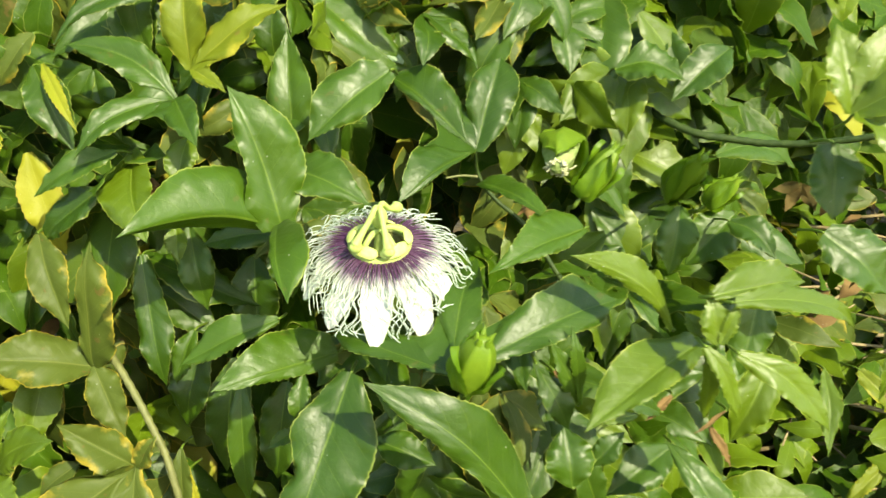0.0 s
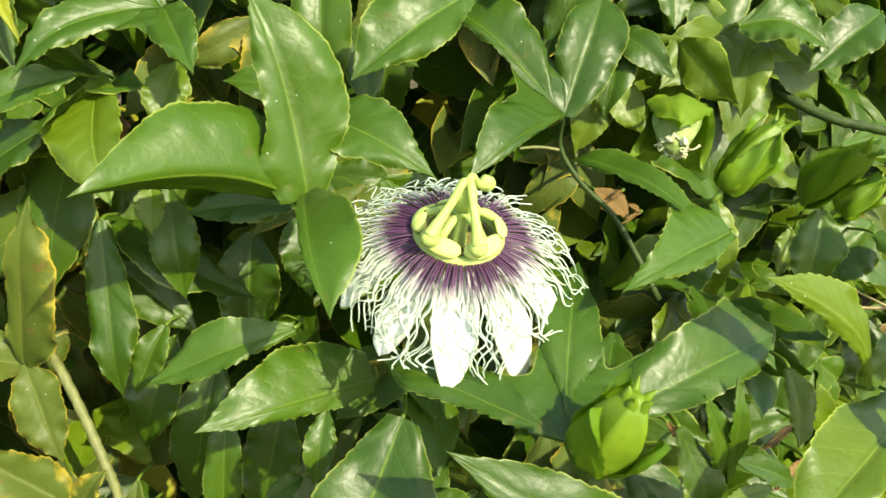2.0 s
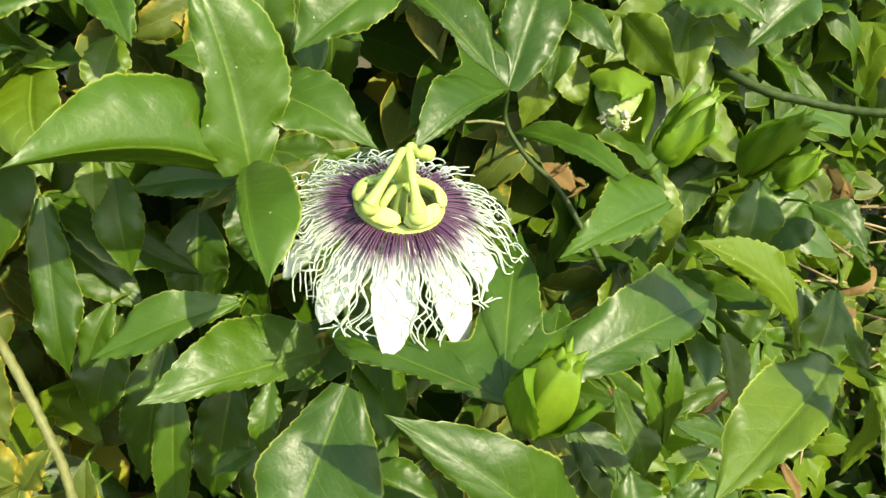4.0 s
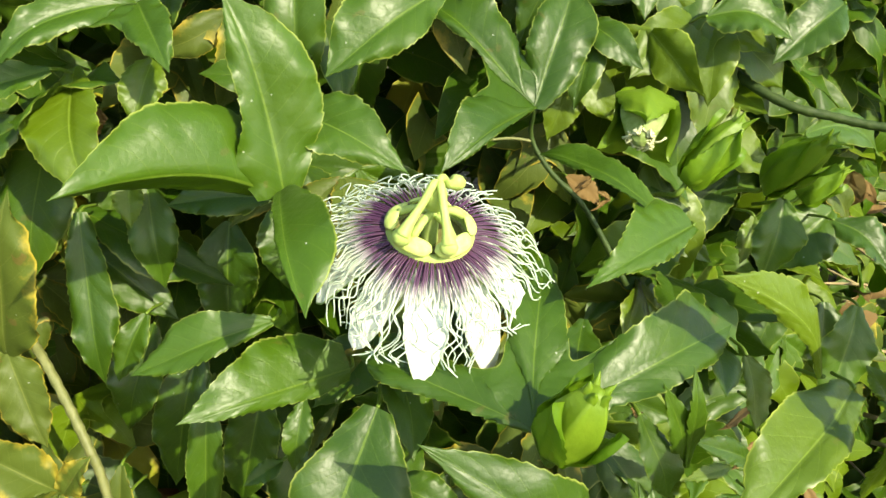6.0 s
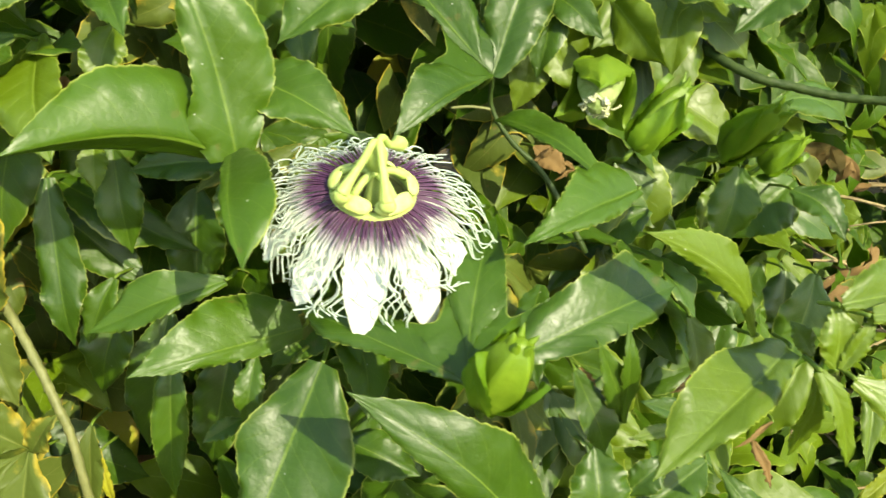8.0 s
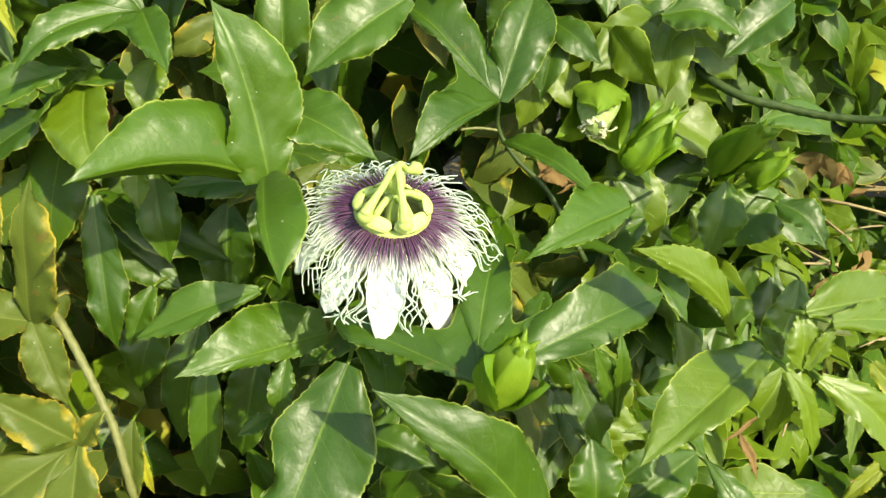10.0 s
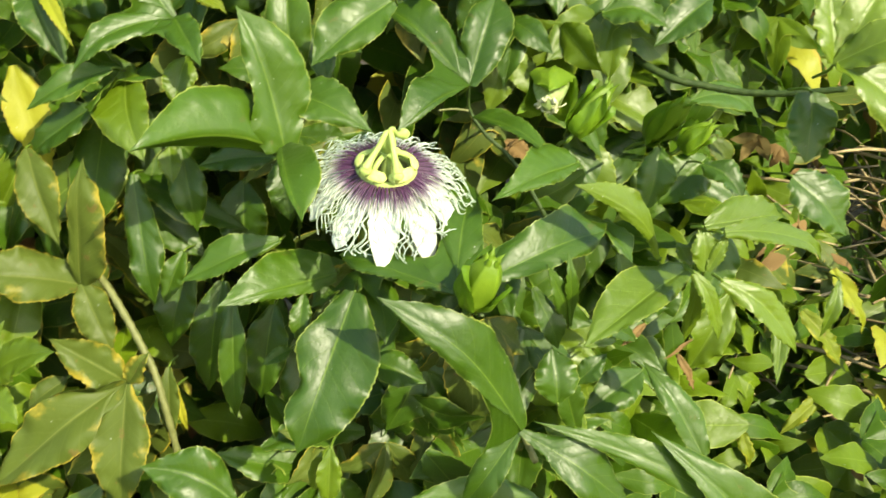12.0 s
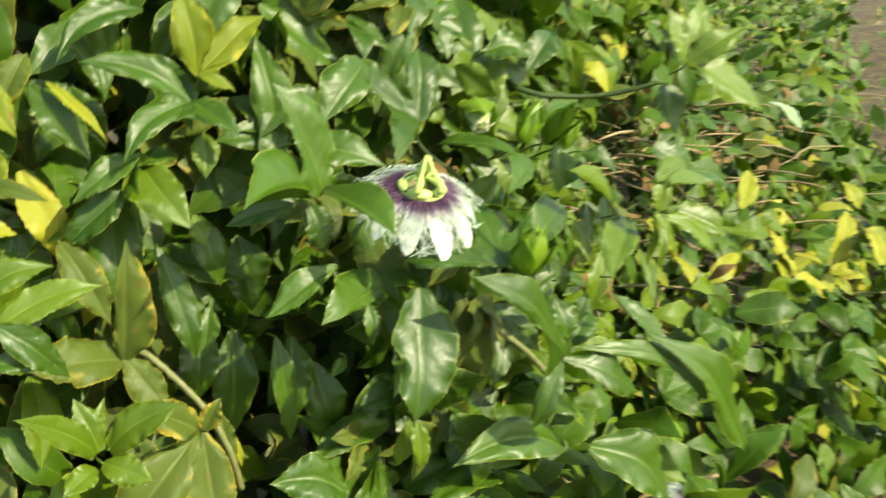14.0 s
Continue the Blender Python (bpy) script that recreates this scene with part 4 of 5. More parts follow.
leaf(right, DRY, 115,
     ((0.0520, 0.4300, 0.4690), (0.0420, 0.4250, 0.4630), ((0.9, 1.7, 2.0, 1.5, 0.8), (0.7, 1.5, 1.7, 1.7, 1.0)), 0, 0.07, 0.000, (1.0, 0.8), 0.3, 40))
leaf(right, DRY, 118,
     ((0.1150, 0.3450, 0.3950), (0.1000, 0.3350, 0.3870), ((0.9, 2.0, 2.2, 2.0, 1.3), (1.0, 2.3, 2.5, 2.3, 1.5)), 0, 0.07, 0.000, (0.8, 0.4), 0.14, 50))
leaf(right, DRY, 119,
     ((0.1450, 0.3500, 0.3830), (0.1260, 0.3400, 0.3760), ((0.5, 1.0, 1.1, 1.0, 0.7), (0.6, 1.3, 1.4, 1.3, 0.9)), 0, 0.07, 0.000, (0.8, 0.4), 0.12, 60),
     ((0.1360, 0.3450, 0.3770), (0.1470, 0.3400, 0.3560), ((1.0, 2.3, 2.6, 2.3, 1.5), (1.2, 2.6, 2.9, 2.6, 1.7)), 0, 0.07, 0.000, (0.6, 0.4), 0.14, 70))
leaf(right, DRY, 120,
     ((0.7821, 1.0208, 0.3000), (0.7353, 0.9388, 0.2900), 0.0251, 0, 0.09, 0, 0.45, 0.06, 0))
leaf(right, DRY, 121,
     ((0.7431, 1.0645, 0.3100), (0.7058, 0.9527, 0.2800), 0.0323, 0, 0.09, 0, 0.45, 0.06, 0))
leaf(right, YELLOW, 122,
     ((0.9046, 0.8921, 0.3000), (0.9377, 0.8447, 0.2800), 0.0256, 0, 0.09, 0, 0.45, 0.06, 0))
leaf(right, YELLOW, 123,
     ((0.3120, 0.5000, 0.3580), (0.3470, 0.4900, 0.3080), ((3.3, 7.4, 8.2, 7.4, 4.9), (3.1, 6.9, 7.7, 6.9, 4.6)), 0, 0.07, 0.000, (0.5, 0.3), 0.1, 30))
leaf(right, TURN, 124,
     ((0.2920, 0.4900, 0.3280), (0.3220, 0.4700, 0.2910), ((3.2, 7.2, 8.0, 7.2, 4.8), (3.6, 8.1, 9.0, 8.1, 5.4)), 0, 0.07, 0.000, (0.4, 0.4), 0.1, 20))
leaf(right, TURN, 125,
     ((0.3150, 0.4700, 0.2690), (0.2760, 0.4500, 0.2430), ((2.2, 5.0, 5.5, 5.0, 3.3), (2.7, 6.0, 6.7, 6.0, 4.0)), 0, 0.07, 0.000, (0.4, 0.4), 0.1, -20))
leaf(right, TURN, 126,
     ((0.2400, 0.4400, 0.2540), (0.2480, 0.4300, 0.2270), ((2.0, 4.5, 5.0, 4.5, 3.0), (2.4, 5.3, 5.9, 5.3, 3.5)), 0, 0.07, 0.000, (0.4, 0.4), 0.1, 30))
leaf(right, LIME, 127,
     ((0.0870, 0.3250, 0.4450), (0.0910, 0.3120, 0.4220), ((1.7, 6.3, 7.8, 7.0, 4.0), (1.3, 3.0, 3.6, 3.2, 1.9)), 0, 0.07, 0.000, (0.2, 0.2), 0.05, 0))
leaf(right, GREEN, 128,
     ((0.1070, 0.3350, 0.3920), (0.0760, 0.3250, 0.4080), ((1.8, 4.0, 4.9, 4.5, 2.7), (1.3, 4.0, 5.8, 5.3, 3.1)), 0, 0.07, 0.000, (0.25, 0.25), 0.05, 0))
leaf(right, LIME, 132,
     ((0.0930, 0.3250, 0.3970), (0.0710, 0.3150, 0.3980), ((1.0, 2.4, 3.0, 2.8, 1.8), (1.0, 2.4, 3.2, 3.0, 1.8)), 0, 0.07, 0.000, (0.25, 0.25), 0.05, 0))
leaf(right, DRY, 129,
     ((0.1100, 0.3500, 0.4070), (0.0960, 0.3450, 0.3980), ((0.6, 1.5, 1.7, 1.7, 1.1), (0.6, 1.7, 1.9, 1.3, 0.9)), 0, 0.07, 0.000, (0.9, 0.6), 0.25, 40))
leaf(right, DRY, 130,
     ((0.0530, 0.3300, 0.4180), (0.0590, 0.3250, 0.4120), ((0.7, 1.3, 1.8, 1.5, 0.9), (0.7, 1.5, 1.8, 1.3, 0.9)), 0, 0.07, 0.000, (0.9, 0.6), 0.25, 40))
leaf(right, GREEN, 131,
     ((0.1740, 0.4000, 0.4290), (0.1640, 0.3850, 0.3830), ((2.6, 9.4, 12.6, 11.5, 7.3), (2.6, 9.9, 13.6, 11.5, 6.8)), 0, 0.07, 0.000, (0.25, 0.25), 0.05, 0))
# -- end of placed leaves --

# -- placed stems --
stem(right, [(-0.080, 0.02, 0.524), (-0.072, -0.025, 0.512), (-0.054, -0.044, 0.504), (-0.036, -0.052, 0.502), (-0.018, -0.060, 0.501), (0.001, -0.070, 0.503), (0.015, -0.080, 0.507), (0.031, -0.090, 0.512)], .0026, .0018, STEM)
stem(left, [(0.0150, -0.1030, 0.3900), (0.0225, -0.1100, 0.3845), (0.0340, -0.1200, 0.3705), (0.0440, -0.1290, 0.3560), (0.0495, -0.1330, 0.3450), (0.0560, -0.1400, 0.3230), (0.0600, -0.1400, 0.2950)], .0021, .0020, STEM_PALE)
stem(mid, [(0.0178, -0.1450, 0.3906), (0.0322, -0.1500, 0.3763), (0.0434, -0.1550, 0.3619), (0.0509, -0.1600, 0.3476)], .0020, .0018, STEM_PALE)
stem(mid, [(0.0187, -0.0357, 0.5038), (0.0202, -0.0300, 0.4891), (0.0293, -0.0350, 0.4764), (0.0465, -0.0400, 0.4617), (0.0671, -0.0500, 0.4321)], .0009, .0014, STEM)
stem(mid, [(0.0025, -0.0350, 0.4883), (0.0112, -0.0320, 0.4887), (0.0209, -0.0300, 0.4876)], .0006, .0007, STEM_PALE)
# -- end of placed stems --


# ---- the flower ----
def flower_parts(root, seed=3):
    """The open flower, its axis along +z, the rim of the cup at z = 0."""
    rng = np.random.RandomState(seed)
    # sepals and petals, bent down under the fringe
    for k in range(10):
        az = radians(-90 + 36 * k - 7 * (k == 2))
        front = max(0.0, math.cos(az + math.pi / 2 - radians(36)))
        shown = front > 0.75
        length, width = (0.0392 - 0.0022 * k, 0.0132) if shown else (0.032, 0.0115)
        nl, nw = 18, 8
        verts, faces, uv, slots = [], [], [], []
        for skin in (0, 1):
            for i in range(nl + 1):
                s = i / nl
                fall = 0.26 + (1.15 - 0.35 * (k == 2)) * s if shown else 0.16 + 1.15 * s ** 1.1
                if i == 0:
                    r, z = 0.009, (-0.0015 if shown else -0.0035) - 0.0012 * (k % 2)
                else:
                    r += length / nl * math.cos(fall * 0.8)
                    z -= length / nl * math.sin(fall * 0.8)
                h = width / 2 * min(1.0, 0.55 + 1.2 * s) * (1 - max(0, s - 0.66) / 0.34 * 0.999) ** (0.62 if k == 0 else 0.40)
                for j in range(nw + 1):
                    u = -1 + 2 * j / nw
                    x = u * h
                    lift = 0.0016 * u * u * math.sin(math.pi * s) - 0.0008 * skin + 0.0005 * math.sin(7 * s + 3 * u + k)
                    verts.append((r * math.cos(az) - x * math.sin(az), r * math.sin(az) + x * math.cos(az), z + lift))
                    uv.append(((u + 1) / 2, s))
        for skin in (0, 1):
            o = skin * (nl + 1) * (nw + 1)
            for i in range(nl):
                for j in range(nw):
                    a = o + i * (nw + 1) + j
                    q = (a, a + nw + 1, a + nw + 2, a + 1)
                    faces.append(q if skin == 0 else q[::-1])
                    slots.append(0 if (skin == 0 or k % 2) else 1)
        link_mesh("petal" if k % 2 else "sepal", verts, faces, [PETAL, SEPAL], slots, uv, root, "white petal" if k % 2 else "white sepal, green below")
    # the fringe of threads
    V, F, T, at = [], [], [], 0
    for ring_no, (count, reach) in enumerate(((112, 0.0315), (70, 0.0270))):
        for k in range(count):
            az = 2 * math.pi * (k + rng.uniform(-0.35, 0.35)) / count
            L = reach * rng.uniform(0.90, 1.08) * (1 - 0.22 * math.exp(-(math.remainder(az - radians(212), 2 * math.pi) / 0.5) ** 2)) * (1 - 0.27 * max(math.exp(-(math.remainder(az - radians(d), 2 * math.pi) / 0.15) ** 2) for d in (-90, -54, -25)))
            n = 30
            pts, rad = [], []
            p1, p2, amp = 3.4 * math.sin(3 * az + ring_no) + rng.normal(0, 0.55), 2.5 * math.sin(4 * az) + rng.normal(0, 0.6), rng.uniform(0.35, 1.25)
            droop = 0.95 + 0.25 * rng.rand() - 0.42 * math.sin(az)
            for i in range(n + 1):
                s = i / n
                r = 0.0105 + L * s * (1 - 0.06 * s)
                wob = max(0.0, s - 0.45) ** 1.25 * 0.0078 * amp
                dz = 0.0012 + 0.0022 * math.sin(2.2 * s) - ring_no * 0.0012 - 0.0150 * droop * s ** 1.7
                a2 = az + wob * math.sin(s * 23 + p1) / max(r, 0.01)
                pts.append((r * math.cos(a2), r * math.sin(a2), dz + wob * 0.7 * math.cos(s * 20 + p2)))
                rad.append(0.00036 * (1 - 0.40 * s))
            v, f, uv = tube(pts, rad, 5)
            V += [tuple(q) for q in v]
            F += [tuple(i + at for i in q) for q in f]
            T += uv
            at += len(v)
    tagged(link_mesh("corona", V, F, [CORONA], uv=T, parent=root, label="fringe of wavy threads, purple inside and white outside"), kind="stuff")
    # the cup and its greenish rim
    def lathe(name, prof, mat, ring=36, label=""):
        verts, faces = [], []
        for r, z in prof:
            for i in range(ring):
                a = 2 * math.pi * i / ring
                verts.append((r * math.cos(a), r * math.sin(a), z))
        for k in range(len(prof) - 1):
            for i in range(ring):
                a, b = k * ring + i, k * ring + (i + 1) % ring
                faces.append((a, b, b + ring, a + ring))
        return link_mesh(name, verts, faces, [mat], parent=root, label=label)
    lathe("cup", [(0.0002, -0.009), (0.006, -0.0085), (0.0105, -0.005), (0.0135, -0.001), (0.0138, 0.0022), (0.0118, 0.0030), (0.0112, 0.0012)], STYLE, label="yellow-green cup")
    lathe("cup_floor", [(0.0112, 0.0012), (0.0090, -0.0015), (0.0050, -0.0026), (0.0024, -0.0022)], CUP, label="dark purplish floor of the cup")
    lathe("column", [(0.0028, -0.001), (0.0023, 0.003), (0.0020, 0.009), (0.0026, 0.0105), (0.0004, 0.011)], STYLE, 16)
    lathe("ovary", [(0.0004, 0.0105), (0.0026, 0.0115), (0.0036, 0.0145), (0.0033, 0.0172), (0.0022, 0.0195), (0.0003, 0.0203)], STYLE, 20)
    # five stamens with broad anthers round the middle
    for k in range(5):
        az = radians(20 + 72 * k)
        def at_(r, off, z):
            return (r * math.cos(az) - off * math.sin(az), r * math.sin(az) + off * math.cos(az), z)
        v, f, uv = tube(curve_points([at_(0.0018, 0, 0.0095), at_(0.006, 0, 0.0092), at_(0.0105, 0, 0.0062)], 8), [0.0013] * 9, 8)
        st = link_mesh("stamen", v, f, [STYLE], uv=uv, parent=root)
        verts, faces = [], []
        n, m = 14, 10
        for i in range(n + 1):
            s = -1 + 2 * i / n
            wide = 0.0026 * (1 - abs(s) ** 4.0) ** 0.5 + 0.0002
            for j in range(m):
                a = 2 * math.pi * j / m
                groove = 1 - 0.25 * math.exp(-((a - math.pi / 2) / 0.5) ** 2)
                bow = 0.0018 * s * s
                out, up = wide * math.cos(a), 0.40 * wide * math.sin(a) * groove
                verts.append(at_(0.0122 - bow + 0.80 * out + 0.45 * up, s * 0.0070, 0.0052 - 0.62 * out + 0.9 * up - 0.0007 * s * s))
        for i in range(n):
            for j in range(m):
                a, b = i * m + j, i * m + (j + 1) % m
                faces.append((a, b, b + m, a + m))
        faces += [tuple(range(m))[::-1], tuple(range(n * m, n * m + m))]
        link_mesh("anther", verts, faces, [ANTHER], parent=st, label="yellow-green anther")
    # three styles with club-shaped stigmas
    for az, reach, low in ((-128, 0.0150, 0.0090), (-72, 0.0146, 0.0086), (55, 0.0120, 0.0150)):
        az = radians(az)
        c, s = math.cos(az), math.sin(az)
        pts = curve_points([(0, 0, 0.0195), (0.0022 * c, 0.0022 * s, 0.0212), (0.006 * c, 0.006 * s, 0.0170), (reach * 0.8 * c, reach * 0.8 * s, (low + 0.017) / 2 - 0.001), (reach * c, reach * s, low)], 18)
        n = len(pts)
        radii = [0.00125 + (0.0011 * max(0, (k / (n - 1)) - 0.62) / 0.38) for k in range(n)]
        v, f, uv = tube(pts, radii, 10)
        sty = link_mesh("style", v, f, [STYLE], uv=uv, parent=root)
        verts, faces = [], []
        rings, seg = 8, 12
        cx, cy, cz = reach * c, reach * s, low - 0.0008
        for i in range(rings + 1):
            t = math.pi * i / rings
            for j in range(seg):
                a = 2 * math.pi * j / seg
                rr = 0.0025 * math.sin(t) * (1 + 0.12 * math.cos(2 * a)) + 0.00005
                verts.append((cx + rr * math.cos(a), cy + rr * math.sin(a), cz + 0.0026 * math.cos(t)))
        for i in range(rings):
            for j in range(seg):
                a, b = i * seg + j, i * seg + (j + 1) % seg
                faces.append((a, a + seg, b + seg, b))
        link_mesh("stigma", verts, faces, [STYLE], parent=sty, label="swollen light green stigma")


def aim(axis, spin=0.0):
    z = Vector(axis).normalized()
    x = Vector((1, 0, 0))
    x = (x - z * x.dot(z)).normalized()
    return Matrix((x, z.cross(x), z)).transposed() @ Matrix.Rotation(radians(spin), 3, "Z")


flower = thing("passion_flower", "open passion flower, white and purple fringe, yellow-green middle", "flower", (-0.0265, 0.3210, 0.4838), aim((0.03, -0.27, 0.96)))
flower_parts(flower)
v, f, uv = tube(curve_points([(0, 0, -0.008), (0, 0.004, -0.02), (0.004, 0.02, -0.03), (0.01, 0.06, -0.04)], 10), [0.0016] * 11, 8)
link_mesh("flower_stalk", v, f, [STEM], uv=uv, parent=flower)


# -- placed flowers --
# second flower, further along the bed
other = copy_thing(flower, Matrix.Translation((0.1620, 0.2542, 0.2300)) @ aim((0.35, -0.45, 0.8), 130).to_4x4())
tagged(other, "open passion flower half hidden among the leaves", "flower")
# -- end of placed flowers --

# ---- buds ----
def bud(foot, tip, width, seed, withered=False, label="plump green flower bud, five keeled sepals in leafy bracts", spin=None):
    base, top = Vector(foot), Vector(tip)
    axis = top - base
    L = axis.length
    ob = thing("flower_bud", label, "bud", base, aim(axis, seed * 47 if spin is None else spin), "buds on the vine")
    rng = np.random.RandomState(seed)
    # the inner bud: five sepals pressed together, each with a keel, drawn out into a neck
    n, m = 22, 40
    s, a = np.meshgrid(np.linspace(0, 1, n + 1), np.arange(m) * 2 * math.pi / m, indexing="ij")
    slim = 0.40 if withered else 0.42
    r = width * slim * 1.80 * (s + 0.02) ** 0.46 * np.maximum(0.0, 1.02 - s) ** 0.62
    keel = 1.07 - 0.21 * np.abs(np.sin(2.5 * a)) ** 0.8 * np.clip(s * 3, 0, 1) + 0.02 * np.sin(7 * s + 2 * a + seed)
    grid = np.stack([r * keel * np.cos(a + 0.12 * s), r * keel * np.sin(a + 0.12 * s), L * s * 0.95], -1).reshape(-1, 3)
    faces = [(i * m + j, i * m + (j + 1) % m, (i + 1) * m + (j + 1) % m, (i + 1) * m + j) for i in range(n) for j in range(m)]
    faces += [tuple(range(m))[::-1], tuple(range(n * m, n * m + m))]
    link_mesh("bud_body", grid, faces, [SPENT if withered else BUD], parent=ob)
    # the horned tips of the sepals stand off
    for k in range(0 if withered else 5):
        h = 2 * math.pi * k / 5 + 0.1
        out = Vector((math.cos(h), math.sin(h), 0))
        reach = width * rng.uniform(0.04, 0.20)
        p = out * width * 0.11 + Vector((0, 0, L * 0.84))
        v, f, uv = tube(curve_points([p, p + out * reach * 0.35 + Vector((0, 0, L * 0.10)), p + out * reach + Vector((0, 0, L * rng.uniform(0.13, 0.22)))], 8),
                        [width * q for q in (0.075, 0.078, 0.070, 0.060, 0.048, 0.037, 0.027, 0.017, 0.006)], 7)
        link_mesh("sepal_tip", v, f, [BUD], uv=uv, parent=ob)
    # three bracts that clasp its foot
    for k in range(3):
        az0 = 2 * math.pi * k / 3
        tall = (1.0 if withered else 0.90) - 0.09 * k
        V2, F2, T2, S2 = [], [], [], []
        nl, nw = 26, 12
        for skin in (0, 1):
            for i in range(nl + 1):
                s = i / nl
                z = min(1.0, tall * s)
                r = width * 0.44 * 1.86 * (z + 0.03) ** 0.46 * max(0.0, 1.03 - z) ** 0.62 + width * (0.04 * s + (0.30 if withered else 0.13) * s ** 4) - 0.0005 * skin
                half = width * 0.50 * (s + 0.02) ** 0.34 * (1 - s) ** 0.72 * (1.75 if withered else 1.25)
                h = min(1.4, half / max(r, 0.10 * width)) * (1 - s ** 8)
                for j in range(nw + 1):
                    u = -1 + 2 * j / nw
                    tooth = 1.0 if abs(u) < 0.99 else 0.95 + 0.05 * math.sin(i * 1.9 + k)
                    a = az0 + u * h * tooth + 0.10 * math.sin(3 * s + k)
                    flare = 0.07 * width * abs(u) ** 3 * (1 + math.sin(6 * s + 2 * k + u)) + 0.04 * width * math.exp(-(u / 0.13) ** 2) + 0.0006 * math.sin(9 * s + 4 * u + seed)
                    V2.append(((r + flare) * math.cos(a), (r + flare) * math.sin(a), L * (0.01 + tall * s)))
                    T2.append(((u + 1) / 2, s))
        for skin in (0, 1):
            o = skin * (nl + 1) * (nw + 1)
            for i in range(nl):
                for j in range(nw):
                    a = o + i * (nw + 1) + j
                    q = (a, a + 1, a + nw + 2, a + nw + 1)
                    F2.append(q if skin == 0 else q[::-1])
                    S2.append(skin)
        link_mesh("bract", V2, F2, [BUD, BUD] if withered else [BRACT, BRACT], S2, T2, ob)
    if withered:
        V2, F2, at = [], [], 0
        for k in range(34):
            a, r = rng.uniform(0, 6.28), width * 0.26 * rng.rand() ** 0.5
            p = Vector((r * math.cos(a), r * math.sin(a), L * 0.86))
            d = Vector((rng.uniform(-1, 1), rng.uniform(-1, 1), rng.uniform(0.2, 1.0))) * 0.0022
            e = Vector((rng.uniform(-1, 1), rng.uniform(-1, 1), rng.uniform(-0.8, 0.3))) * 0.0024
            thick = rng.uniform(0.6, 1.4)
            v, f, _ = tube(curve_points([p, p + d, p + d + e], 6), [thick * q for q in (0.0006, 0.0006, 0.0005, 0.0005, 0.0004, 0.0005, 0.0007)], 5)
            V2 += v
            F2 += [tuple(i + at for i in q) for q in f]
            at += len(v)
        link_mesh("withered_threads", V2, F2, [WITHERED], parent=ob, label="shrivelled whitish threads")
    back = aim(axis, seed * 47 if spin is None else spin).transposed()      # the stalk leads back into the plant
    foot_end = Vector((0, 0, -0.005))
    v, f, uv = tube(curve_points([(0, 0, 0.001), foot_end, foot_end + back @ Vector((0, 0.012, -0.004)), foot_end + back @ Vector((0.004, 0.040, -0.016))], 10), [0.0010] * 11, 8)
    link_mesh("bud_stalk", v, f, [STALK], uv=uv, parent=ob)
    return ob


# -- placed buds --
bud((0.0096, 0.2680, 0.4450), (0.0160, 0.2620, 0.4715), 0.0212, 1, spin=84)
bud((0.0668, 0.4240, 0.5085), (0.0590, 0.3960, 0.4960), 0.0262, 2, True, "spent flower bud, bracts parted, shrivelled threads at its tip")
bud((0.0652, 0.3580, 0.4942), (0.0823, 0.3604, 0.5198), 0.0170, 3)
bud((0.1219, 0.4100, 0.4788), (0.1326, 0.3860, 0.5086), 0.0192, 4)
bud((0.1494, 0.4300, 0.4677), (0.1664, 0.4272, 0.4850), 0.0167, 5)
bud((0.2022, 0.3286, 0.2300), (0.1979, 0.3408, 0.2450), 0.0236, 6, True, "spent flower bud, bracts parted, shrivelled threads at its tip")
# -- end of placed buds --

# ---- the mass of leaves behind ----
def face_of(x, z):
    """How far back the leafy face of the hedge stands at x, z."""
    y = 0.415 + 0.55 * max(0.0, x - 0.02) - 0.10 * max(0.0, -x - 0.25)
    y -= 0.075 * math.exp(-((x - 0.02) / 0.11) ** 2) * min(1.0, max(0.0, (0.50 - z) / 0.08))
    y += 0.5 * max(0.0, z - 0.52) - 0.45 * max(0.0, 0.36 - z)
    return y


def low_growth(x, y):
    """The height of the growth that spreads over the ground in front of and beside the hedge."""
    bank = max(0.0, face_of(x, 0.4) - y)
    h = 0.40 - 0.55 * bank - 0.08 * max(0.0, min(x, 1.0) - 0.3) + 0.11 * max(0.0, min(1.0, y - 0.75 * x - 0.25)) / 0.5
    h = min(h, 0.56)
    return max(0.06, h) * (0.92 + 0.35 * noise.noise((x * 2.6, y * 2.6, 7)))


